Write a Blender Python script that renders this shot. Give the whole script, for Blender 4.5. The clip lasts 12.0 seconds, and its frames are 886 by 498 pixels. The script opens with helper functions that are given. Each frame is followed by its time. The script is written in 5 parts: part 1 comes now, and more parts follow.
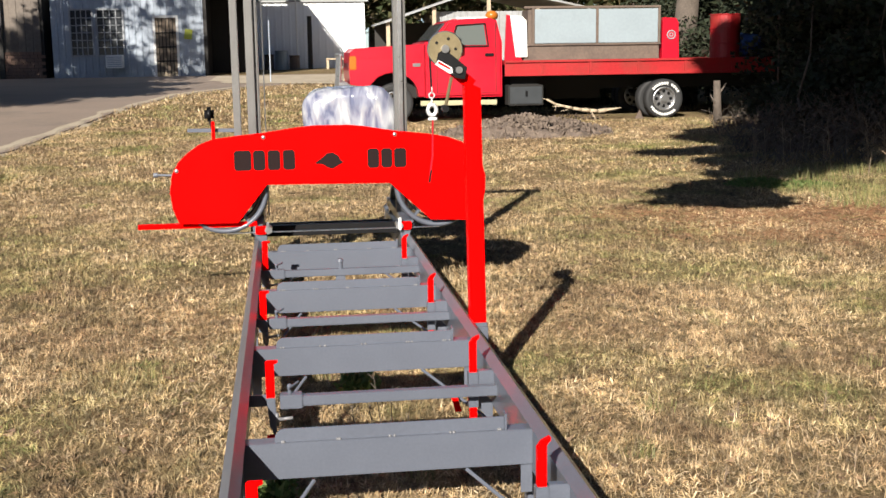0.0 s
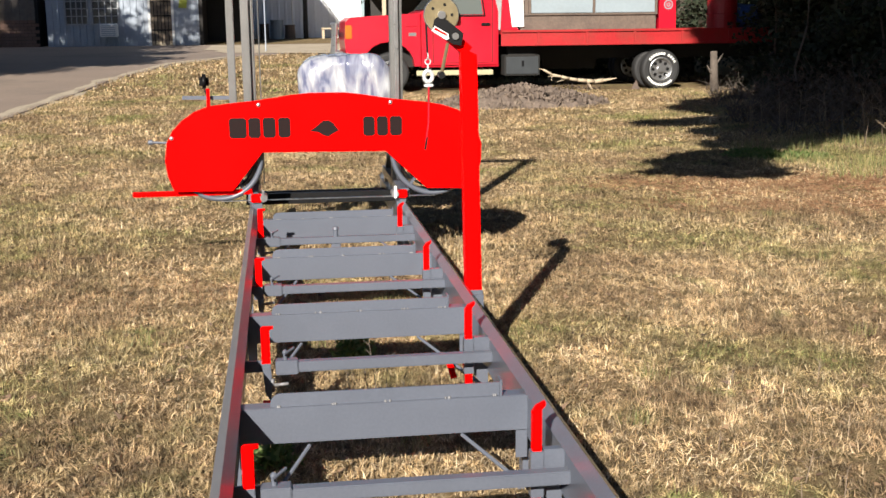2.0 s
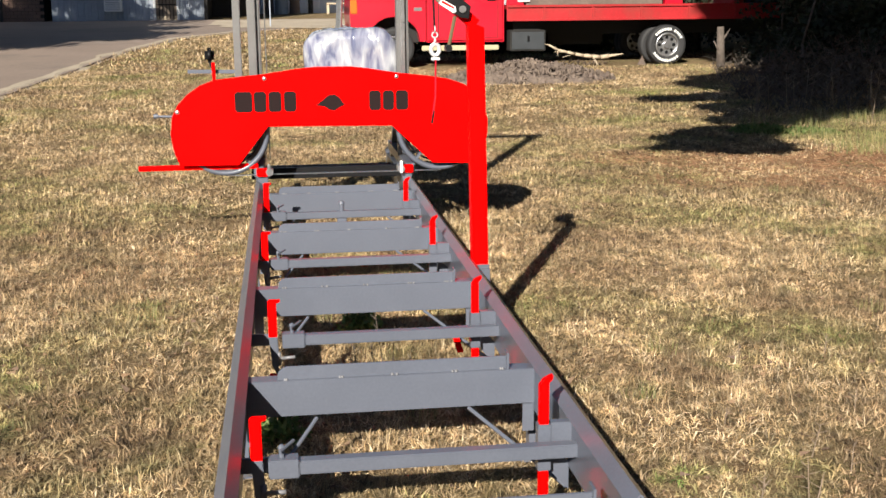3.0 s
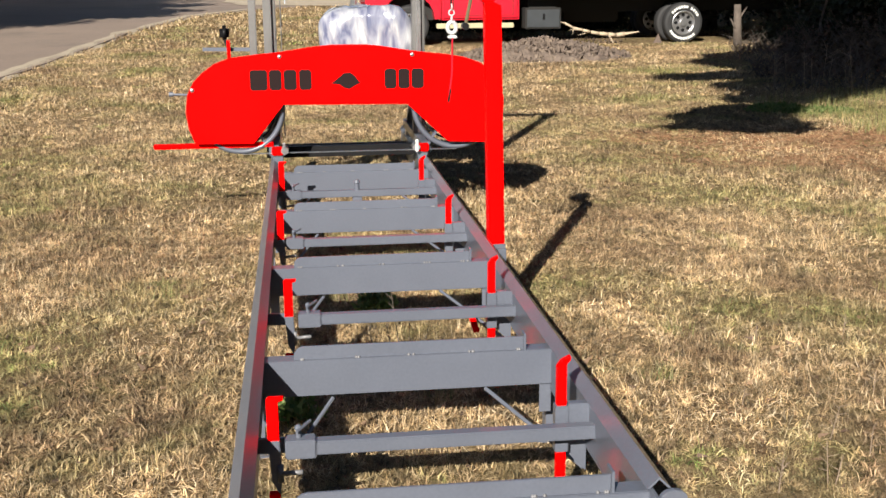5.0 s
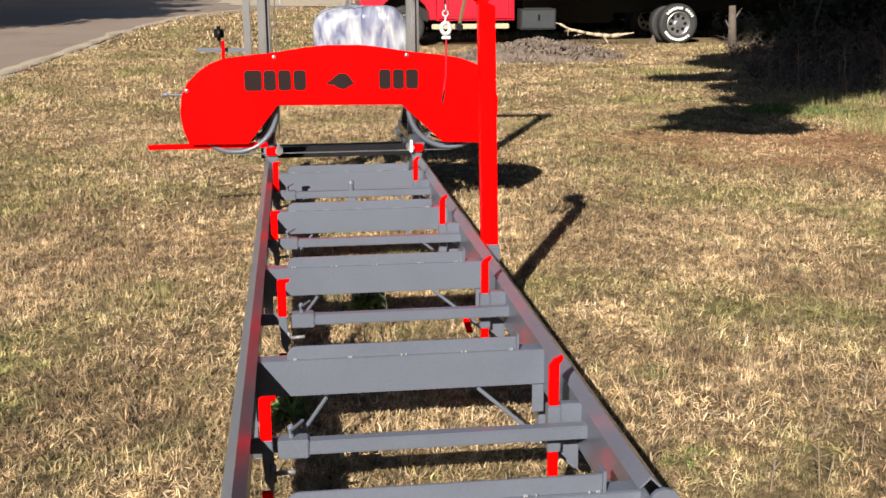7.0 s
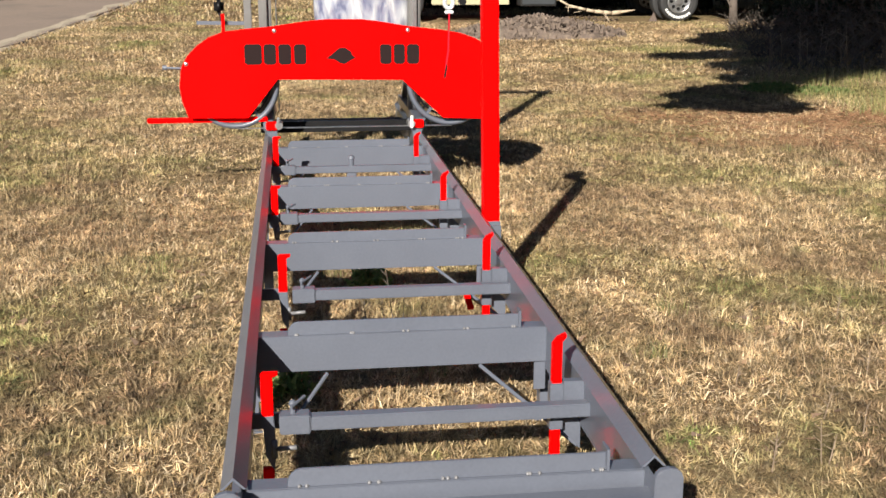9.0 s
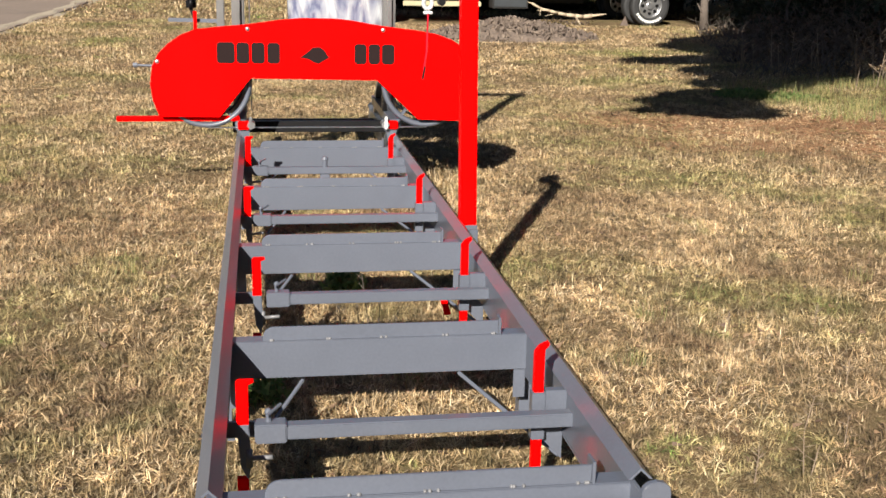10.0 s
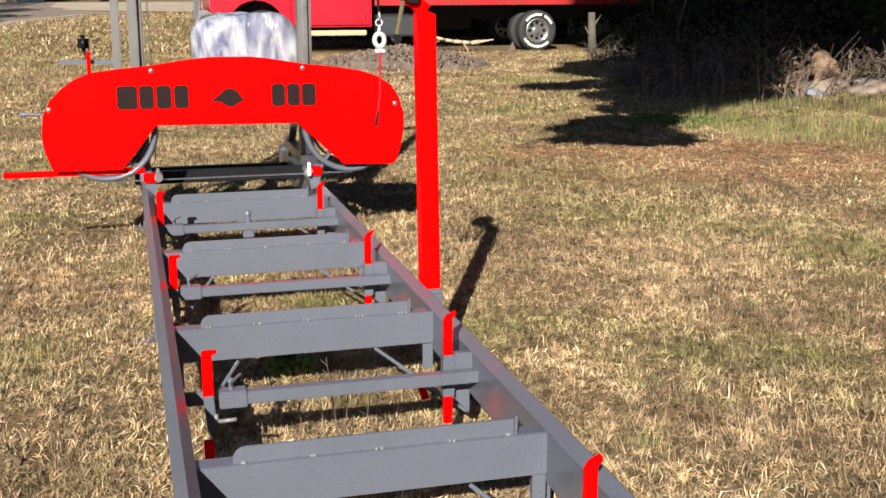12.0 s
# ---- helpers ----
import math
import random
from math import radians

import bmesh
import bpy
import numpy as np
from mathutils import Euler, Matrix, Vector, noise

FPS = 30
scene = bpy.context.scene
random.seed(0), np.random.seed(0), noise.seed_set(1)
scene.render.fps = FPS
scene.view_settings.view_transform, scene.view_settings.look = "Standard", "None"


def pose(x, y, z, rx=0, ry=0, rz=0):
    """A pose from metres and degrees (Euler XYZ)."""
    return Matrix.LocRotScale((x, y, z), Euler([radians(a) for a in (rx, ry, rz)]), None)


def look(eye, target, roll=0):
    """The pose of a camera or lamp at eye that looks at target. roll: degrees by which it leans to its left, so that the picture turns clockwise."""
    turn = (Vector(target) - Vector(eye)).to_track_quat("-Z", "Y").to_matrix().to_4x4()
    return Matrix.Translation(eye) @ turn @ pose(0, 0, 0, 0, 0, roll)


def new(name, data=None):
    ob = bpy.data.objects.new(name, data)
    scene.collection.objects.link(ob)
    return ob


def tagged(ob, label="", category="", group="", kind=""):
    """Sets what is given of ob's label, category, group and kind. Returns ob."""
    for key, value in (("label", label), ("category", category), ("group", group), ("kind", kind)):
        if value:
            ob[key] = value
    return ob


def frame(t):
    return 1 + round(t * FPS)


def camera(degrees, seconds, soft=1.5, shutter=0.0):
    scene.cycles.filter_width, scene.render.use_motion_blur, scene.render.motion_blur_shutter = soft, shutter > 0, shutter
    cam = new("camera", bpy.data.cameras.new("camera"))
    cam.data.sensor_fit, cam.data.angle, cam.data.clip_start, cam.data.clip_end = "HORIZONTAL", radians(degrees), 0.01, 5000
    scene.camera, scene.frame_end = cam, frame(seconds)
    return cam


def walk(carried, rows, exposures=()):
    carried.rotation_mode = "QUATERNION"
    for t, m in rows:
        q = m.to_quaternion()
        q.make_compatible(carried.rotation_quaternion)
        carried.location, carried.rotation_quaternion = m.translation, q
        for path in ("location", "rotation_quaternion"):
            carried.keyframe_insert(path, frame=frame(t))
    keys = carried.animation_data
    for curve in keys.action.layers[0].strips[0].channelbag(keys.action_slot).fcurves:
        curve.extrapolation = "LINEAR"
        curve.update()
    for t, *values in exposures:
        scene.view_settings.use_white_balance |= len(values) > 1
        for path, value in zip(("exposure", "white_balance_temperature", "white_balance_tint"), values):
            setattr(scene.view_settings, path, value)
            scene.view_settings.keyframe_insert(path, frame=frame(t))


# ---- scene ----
cam = camera(42.0, 12.0, soft=1.5)
PATH = [
    (0, (-0.276, -3.245, 1.44), (-0.01, -1.292, 1.101), -0.8),
    (0.5, (-0.277, -3.241, 1.436), (-0.021, -1.289, 1.085), -0.5),
    (1, (-0.272, -3.243, 1.435), (-0.018, -1.291, 1.08), -0.6),
    (1.5, (-0.271, -3.248, 1.427), (-0.011, -1.3, 1.06), -0.7),
    (2, (-0.277, -3.243, 1.423), (-0.005, -1.3, 1.035), -0.6),
    (2.5, (-0.281, -3.242, 1.423), (-0.017, -1.301, 1.022), -0.6),
    (3, (-0.285, -3.237, 1.413), (-0.022, -1.301, 0.985), -0.5),
    (3.2, (-0.273, -3.216, 1.425), (-0.013, -1.284, 0.978), -0.4),
    (5, (-0.292, -3.216, 1.413), (-0.054, -1.286, 0.949), -0.5),
    (5.5, (-0.285, -3.219, 1.413), (-0.045, -1.288, 0.948), -0.5),
    (6, (-0.284, -3.223, 1.414), (-0.04, -1.294, 0.949), -0.6),
    (6.5, (-0.286, -3.23, 1.416), (-0.04, -1.3, 0.955), -0.5),
    (7, (-0.286, -3.223, 1.413), (-0.04, -1.293, 0.95), -0.4),
    (9, (-0.3, -3.201, 1.406), (-0.05, -1.281, 0.904), 0.1),
    (9.5, (-0.306, -3.188, 1.398), (-0.047, -1.274, 0.882), 0.1),
    (10, (-0.326, -3.13, 1.399), (-0.02, -1.218, 0.9), 1.1),
    (10.5, (-0.327, -2.946, 1.378), (0.037, -1.035, 0.912), 0.1),
    (11, (-0.329, -2.802, 1.38), (0.004, -0.899, 0.864), -0.3),
    (11.5, (-0.366, -2.686, 1.391), (-0.039, -0.775, 0.902), 0.7),
    (12, (-0.521, -2.497, 1.405), (-0.007, -0.618, 0.95), -0.0),
]
walk(cam, [(t, look(e, g, r)) for t, e, g, r in PATH])

# ---- light ----
SUN_AZ = Vector((-0.400, -0.9165, 0.0))          # level direction towards the sun
SUN_EL = radians(27.5)
world = bpy.data.worlds.new("sky")
scene.world = world
world.use_nodes = True
wn = world.node_tree.nodes
sky = wn.new("ShaderNodeTexSky")
sky.sky_type = "NISHITA"
sky.sun_disc = False
sky.sun_elevation = SUN_EL
sky.air_density, sky.dust_density = 0.55, 0.2
sky.sun_rotation = math.atan2(SUN_AZ.x, SUN_AZ.y)
wn["Background"].inputs["Strength"].default_value = 0.05
world.node_tree.links.new(sky.outputs[0], wn["Background"].inputs["Color"])
sun = new("sun", bpy.data.lights.new("sun", "SUN"))
sun.data.energy = 5.0
sun.data.angle = radians(0.53)
sun.data.color = (1.0, 0.93, 0.82)
to_sun = Vector((SUN_AZ.x * math.cos(SUN_EL), SUN_AZ.y * math.cos(SUN_EL), math.sin(SUN_EL)))
sun.matrix_world = look((to_sun * 60)[:], (0, 0, 0))
scene.view_settings.exposure = 0.95


# ---- materials ----
def material(name, base, rough=0.5, metal=0.0, vary=0.12, scale=6.0, fine=60.0, bump=0.0, stain=None, amount=0.4, coat=0.0, random_tone=0.0, spec=0.5):
    """A surface with variation at two scales, stains of another colour and fine relief."""
    m = bpy.data.materials.new(name)
    m.use_nodes = True
    nt = m.node_tree
    n, k = nt.nodes, nt.links.new
    p = n["Principled BSDF"]
    tc = n.new("ShaderNodeNewGeometry")
    big = n.new("ShaderNodeTexNoise")
    big.inputs["Scale"].default_value = scale
    big.inputs["Detail"].default_value = 5
    small = n.new("ShaderNodeTexNoise")
    small.inputs["Scale"].default_value = fine
    small.inputs["Detail"].default_value = 3
    k(tc.outputs["Position"], big.inputs["Vector"])
    k(tc.outputs["Position"], small.inputs["Vector"])
    add = n.new("ShaderNodeMath")
    add.operation = "ADD"
    k(big.outputs["Fac"], add.inputs[0])
    k(small.outputs["Fac"], add.inputs[1])
    rng = n.new("ShaderNodeMapRange")
    rng.inputs["From Min"].default_value, rng.inputs["From Max"].default_value = 0.6, 1.4
    rng.inputs["To Min"].default_value, rng.inputs["To Max"].default_value = 1 - vary, 1 + vary
    k(add.outputs[0], rng.inputs["Value"])
    hsv = n.new("ShaderNodeHueSaturation")
    hsv.inputs["Color"].default_value = (*base, 1)
    value = rng.outputs[0]
    if random_tone:
        info = n.new("ShaderNodeObjectInfo")
        r2 = n.new("ShaderNodeMapRange")
        r2.inputs["To Min"].default_value, r2.inputs["To Max"].default_value = 1 - random_tone, 1 + random_tone
        k(info.outputs["Random"], r2.inputs["Value"])
        mul = n.new("ShaderNodeMath")
        mul.operation = "MULTIPLY"
        k(value, mul.inputs[0])
        k(r2.outputs[0], mul.inputs[1])
        value = mul.outputs[0]
    k(value, hsv.inputs["Value"])
    colour = hsv.outputs[0]
    if stain:
        st = n.new("ShaderNodeTexNoise")
        st.inputs["Scale"].default_value = scale * 0.6
        st.inputs["Detail"].default_value = 8
        st.inputs["Roughness"].default_value = 0.7
        k(tc.outputs["Position"], st.inputs["Vector"])
        r3 = n.new("ShaderNodeMapRange")
        r3.inputs["From Min"].default_value, r3.inputs["From Max"].default_value = 0.5, 0.68
        r3.inputs["To Max"].default_value = amount
        k(st.outputs["Fac"], r3.inputs["Value"])
        mix = n.new("ShaderNodeMix")
        mix.data_type = "RGBA"
        mix.inputs["B"].default_value = (*stain, 1)
        k(r3.outputs[0], mix.inputs["Factor"])
        k(colour, mix.inputs["A"])
        colour = mix.outputs["Result"]
    k(colour, p.inputs["Base Color"])
    p.inputs["Metallic"].default_value = metal
    rr = n.new("ShaderNodeMapRange")
    rr.inputs["To Min"].default_value, rr.inputs["To Max"].default_value = max(0.02, rough - 0.08), min(1, rough + 0.08)
    k(big.outputs["Fac"], rr.inputs["Value"])
    k(rr.outputs[0], p.inputs["Roughness"])
    p.inputs["Coat Weight"].default_value = coat
    p.inputs["Specular IOR Level"].default_value = spec
    p.inputs["Coat Roughness"].default_value = 0.12
    if bump:
        b = n.new("ShaderNodeBump")
        b.inputs["Strength"].default_value = bump
        b.inputs["Distance"].default_value = 0.01
        k(small.outputs["Fac"], b.inputs["Height"])
        k(b.outputs[0], p.inputs["Normal"])
    return m


RED = material("red_enamel", (0.80, 0.0008, 0.0008), 0.42, vary=0.05, scale=3, fine=90, bump=0.02, spec=0.03)
GREY = material("grey_enamel", (0.108, 0.120, 0.152), 0.36, vary=0.10, scale=4, fine=120, bump=0.04, coat=0.25, stain=(0.088, 0.097, 0.122), amount=0.35)
MAST = material("mast_steel", (0.165, 0.162, 0.158), 0.4, metal=0.3, vary=0.12, scale=5, fine=80, bump=0.03)
BLACK = material("black_paint", (0.007, 0.007, 0.008), 0.45, vary=0.15, scale=8, spec=0.25)
RUBBER = material("rubber", (0.022, 0.022, 0.023), 0.75, vary=0.2, scale=10, fine=120, bump=0.2)
DECAL = material("dark_decal", (0.019, 0.011, 0.011), 0.8, vary=0.1, spec=0.1)
STEEL = material("bright_steel", (0.55, 0.55, 0.56), 0.3, metal=0.9, vary=0.1, scale=20)
BRIGHT = material("bright_zinc", (0.68, 0.69, 0.70), 0.35, metal=0.35, vary=0.1, scale=20)
ZINC = material("yellow_zinc", (0.26, 0.21, 0.12), 0.45, metal=0.6, vary=0.15, scale=20)
WELD = material("weld_bead", (0.20, 0.20, 0.21), 0.55, metal=0.3, vary=0.2, scale=60)
WHITE = material("white_paint", (0.75, 0.75, 0.73), 0.5, vary=0.06, scale=2)
TRUCK_RED = material("truck_red", (0.50, 0.006, 0.022), 0.35, vary=0.10, scale=1.5, fine=20, coat=0.35, spec=0.45, stain=(0.34, 0.010, 0.025), amount=0.5)
BED_RED = material("bed_red", (0.36, 0.012, 0.016), 0.5, vary=0.16, scale=2, fine=25, stain=(0.20, 0.035, 0.025), amount=0.6)
GALV = material("pale_blue_sheet", (0.27, 0.32, 0.355), 0.45, vary=0.08, scale=1.5, fine=20, stain=(0.20, 0.235, 0.25), amount=0.5)
RUSTY = material("rusty_brown", (0.13, 0.095, 0.075), 0.7, vary=0.25, scale=3, fine=30, bump=0.2, stain=(0.06, 0.045, 0.04), amount=0.6)
CHASSIS = material("chassis_black", (0.012, 0.011, 0.010), 0.8, vary=0.2, scale=4)
SIDING = material("weathered_siding", (0.32, 0.365, 0.43), 0.6, vary=0.12, scale=0.8, fine=8, stain=(0.26, 0.26, 0.27), amount=0.55)
SHEDWALL = material("old_boards", (0.15, 0.125, 0.105), 0.8, vary=0.25, scale=1.5, fine=12, bump=0.2, stain=(0.10, 0.085, 0.075), amount=0.6)
WHITEWALL = material("white_sheet_wall", (0.80, 0.82, 0.84), 0.55, vary=0.04, scale=0.6, fine=8)
ROOFING = material("roof_sheet", (0.36, 0.37, 0.38), 0.45, metal=0.3, vary=0.15, scale=0.8, fine=9, stain=(0.22, 0.18, 0.15), amount=0.5)
# near black: the dimness inside bay and sheds is put into the colour
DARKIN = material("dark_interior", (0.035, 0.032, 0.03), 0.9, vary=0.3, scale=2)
CONCRETE = material("driveway_concrete", (0.245, 0.188, 0.15), 0.85, vary=0.16, scale=0.5, fine=15, bump=0.2, stain=(0.12, 0.105, 0.09), amount=0.6)
BARK = material("bark", (0.10, 0.08, 0.065), 0.9, vary=0.35, scale=5, fine=25, bump=0.6)
TWIG = material("dry_twig", (0.24, 0.18, 0.13), 0.85, vary=0.35, scale=4, fine=30)
BARE_WOOD = material("bare_wood", (0.42, 0.34, 0.24), 0.8, vary=0.25, scale=6, fine=40, bump=0.3)
CHIPS = material("bark_mulch", (0.135, 0.102, 0.082), 0.9, vary=0.45, scale=14, fine=60, bump=0.8, stain=(0.32, 0.25, 0.18), amount=0.5)
YELLOW = material("cream_sill", (0.42, 0.38, 0.24), 0.5, vary=0.1)
SIGN_YELLOW = material("sign_yellow", (0.38, 0.42, 0.05), 0.5, vary=0.1)
AMBER = material("amber_lens", (0.42, 0.13, 0.015), 0.3, vary=0.1)
TARP = material("blue_tarp", (0.03, 0.07, 0.22), 0.5, vary=0.3, scale=4)
BRICK = material("old_brick", (0.17, 0.105, 0.08), 0.85, vary=0.25, scale=3, fine=30, bump=0.3)


def glass_material(name, tint, rough):
    m = bpy.data.materials.new(name)
    m.use_nodes = True
    p = m.node_tree.nodes["Principled BSDF"]
    p.inputs["Base Color"].default_value = (*tint, 1)
    p.inputs["Roughness"].default_value = rough
    p.inputs["Transmission Weight"].default_value = 0.0
    p.inputs["Specular IOR Level"].default_value = 0.25
    return m


DARKGLASS = glass_material("dim_window_glass", (0.05, 0.055, 0.062), 0.15)
CURTAIN = material("drawn_curtain", (0.20, 0.155, 0.115), 0.85, vary=0.35, scale=3, fine=18, stain=(0.05, 0.045, 0.045), amount=0.8)
MUNTIN = material("grey_muntin", (0.30, 0.31, 0.33), 0.6, vary=0.15, scale=3)
CABGLASS = glass_material("cab_glass", (0.115, 0.13, 0.125), 0.12)


def film_material():
    """Opaque stand-in for clear wrinkled plastic over a blue and black engine; fold glints are painted."""
    m = bpy.data.materials.new("clear_plastic_wrap")
    m.use_nodes = True
    nt = m.node_tree
    n, k = nt.nodes, nt.links.new
    p = n["Principled BSDF"]
    geo = n.new("ShaderNodeNewGeometry")
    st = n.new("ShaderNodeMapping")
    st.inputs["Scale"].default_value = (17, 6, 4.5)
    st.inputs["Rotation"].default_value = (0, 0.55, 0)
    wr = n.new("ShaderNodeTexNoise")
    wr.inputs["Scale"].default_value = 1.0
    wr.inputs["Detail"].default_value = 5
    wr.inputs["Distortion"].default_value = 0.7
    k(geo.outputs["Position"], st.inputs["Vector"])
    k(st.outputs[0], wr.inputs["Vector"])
    # pale stops paint glints along the folds, blue stops the engine beneath
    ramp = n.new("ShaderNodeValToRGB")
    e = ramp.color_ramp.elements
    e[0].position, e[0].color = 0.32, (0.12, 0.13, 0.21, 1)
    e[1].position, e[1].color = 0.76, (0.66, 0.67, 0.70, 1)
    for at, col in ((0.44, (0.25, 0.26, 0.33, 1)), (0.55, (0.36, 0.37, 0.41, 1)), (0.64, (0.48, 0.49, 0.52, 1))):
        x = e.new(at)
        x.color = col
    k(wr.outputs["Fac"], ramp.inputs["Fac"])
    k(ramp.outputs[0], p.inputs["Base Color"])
    p.inputs["Roughness"].default_value = 0.18
    p.inputs["Specular IOR Level"].default_value = 0.8
    p.inputs["Coat Weight"].default_value = 0.6
    b = n.new("ShaderNodeBump")
    b.inputs["Strength"].default_value = 0.45
    b.inputs["Distance"].default_value = 0.02
    k(wr.outputs["Fac"], b.inputs["Height"])
    k(b.outputs[0], p.inputs["Normal"])
    return m


FILM = film_material()


def island_material(name, stops, rough=0.8, patch=None, translucent=0.0):
    """Colour picked blade by blade from the stops, leaning to a second set where a broad noise is high."""
    m = bpy.data.materials.new(name)
    m.use_nodes = True
    nt = m.node_tree
    n, k = nt.nodes, nt.links.new
    p = n["Principled BSDF"]
    geo = n.new("ShaderNodeNewGeometry")

    def ramp(colours):
        r = n.new("ShaderNodeValToRGB")
        e = r.color_ramp.elements
        e[0].position, e[0].color = 0, (*colours[0], 1)
        e[1].position, e[1].color = 1, (*colours[-1], 1)
        for i, c in enumerate(colours[1:-1], 1):
            x = e.new(i / (len(colours) - 1))
            x.color = (*c, 1)
        k(geo.outputs["Random Per Island"], r.inputs["Fac"])
        return r.outputs[0]
    colour = ramp(stops)

    def patches(scale, low, high, detail=6):
        ns = n.new("ShaderNodeTexNoise")
        ns.inputs["Scale"].default_value = scale
        ns.inputs["Detail"].default_value = detail
        ns.inputs["Roughness"].default_value = 0.65
        k(geo.outputs["Position"], ns.inputs["Vector"])
        rg = n.new("ShaderNodeMapRange")
        rg.inputs["From Min"].default_value, rg.inputs["From Max"].default_value = low, high
        k(ns.outputs["Fac"], rg.inputs["Value"])
        return rg
    for colours, scale, low, high in patch or ():
        second = ramp(colours)
        rg = patches(scale, low, high)
        mix = n.new("ShaderNodeMix")
        mix.data_type = "RGBA"
        k(rg.outputs[0], mix.inputs["Factor"])
        k(colour, mix.inputs["A"])
        k(second, mix.inputs["B"])
        colour = mix.outputs["Result"]
    if patch:
        tone = patches(15.0, 0.36, 0.64, 6)
        tone.inputs["To Min"].default_value, tone.inputs["To Max"].default_value = 0.26, 1.62
        hs = n.new("ShaderNodeHueSaturation")
        k(tone.outputs[0], hs.inputs["Value"])
        k(colour, hs.inputs["Color"])
        colour = hs.outputs[0]
        broad = patches(3.2, 0.36, 0.64, 3)
        broad.inputs["To Min"].default_value, broad.inputs["To Max"].default_value = 0.66, 1.22
        hs = n.new("ShaderNodeHueSaturation")
        k(broad.outputs[0], hs.inputs["Value"])
        k(colour, hs.inputs["Color"])
        colour = hs.outputs[0]
    k(colour, p.inputs["Base Color"])
    p.inputs["Roughness"].default_value = rough
    if translucent:
        tr = n.new("ShaderNodeBsdfTranslucent")
        k(colour, tr.inputs["Color"])
        ms = n.new("ShaderNodeMixShader")
        ms.inputs[0].default_value = translucent
        k(p.outputs[0], ms.inputs[1])
        k(tr.outputs[0], ms.inputs[2])
        k(ms.outputs[0], n["Material Output"].inputs["Surface"])
    return m


GRASS = island_material("dry_lawn_blades", [(0.08, 0.045, 0.023), (0.53, 0.37, 0.19), (0.77, 0.575, 0.34), (0.30, 0.18, 0.085), (0.88, 0.71, 0.48), (0.22, 0.16, 0.068), (0.58, 0.41, 0.215)],
                        patch=[([(0.07, 0.08, 0.02), (0.36, 0.29, 0.11), (0.11, 0.17, 0.04), (0.50, 0.39, 0.19), (0.19, 0.24, 0.07), (0.30, 0.21, 0.095)], 0.6, 0.47, 0.61),
                               ([(0.05, 0.032, 0.018), (0.28, 0.18, 0.09), (0.46, 0.32, 0.18), (0.13, 0.078, 0.042), (0.56, 0.42, 0.26), (0.20, 0.12, 0.065)], 0.95, 0.48, 0.61),
                               ([(0.10, 0.17, 0.035), (0.15, 0.25, 0.05), (0.38, 0.32, 0.13), (0.21, 0.29, 0.08)], 1.7, 0.61, 0.71)], translucent=0.1)
# near-black stops: some of the thicket's deep shade is put into the leaf colour
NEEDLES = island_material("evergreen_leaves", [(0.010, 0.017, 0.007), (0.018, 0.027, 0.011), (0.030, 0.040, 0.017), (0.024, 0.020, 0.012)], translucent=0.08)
WOODS = island_material("far_woods_leaves", [(0.03, 0.045, 0.015), (0.06, 0.075, 0.025), (0.10, 0.085, 0.04), (0.13, 0.10, 0.05)], translucent=0.2)
# brown stops lowered, so part of the brush's shade is painted in
DRYLEAF = island_material("dry_brush", [(0.035, 0.025, 0.017), (0.075, 0.052, 0.035), (0.16, 0.11, 0.075), (0.02, 0.016, 0.011)], translucent=0.1)


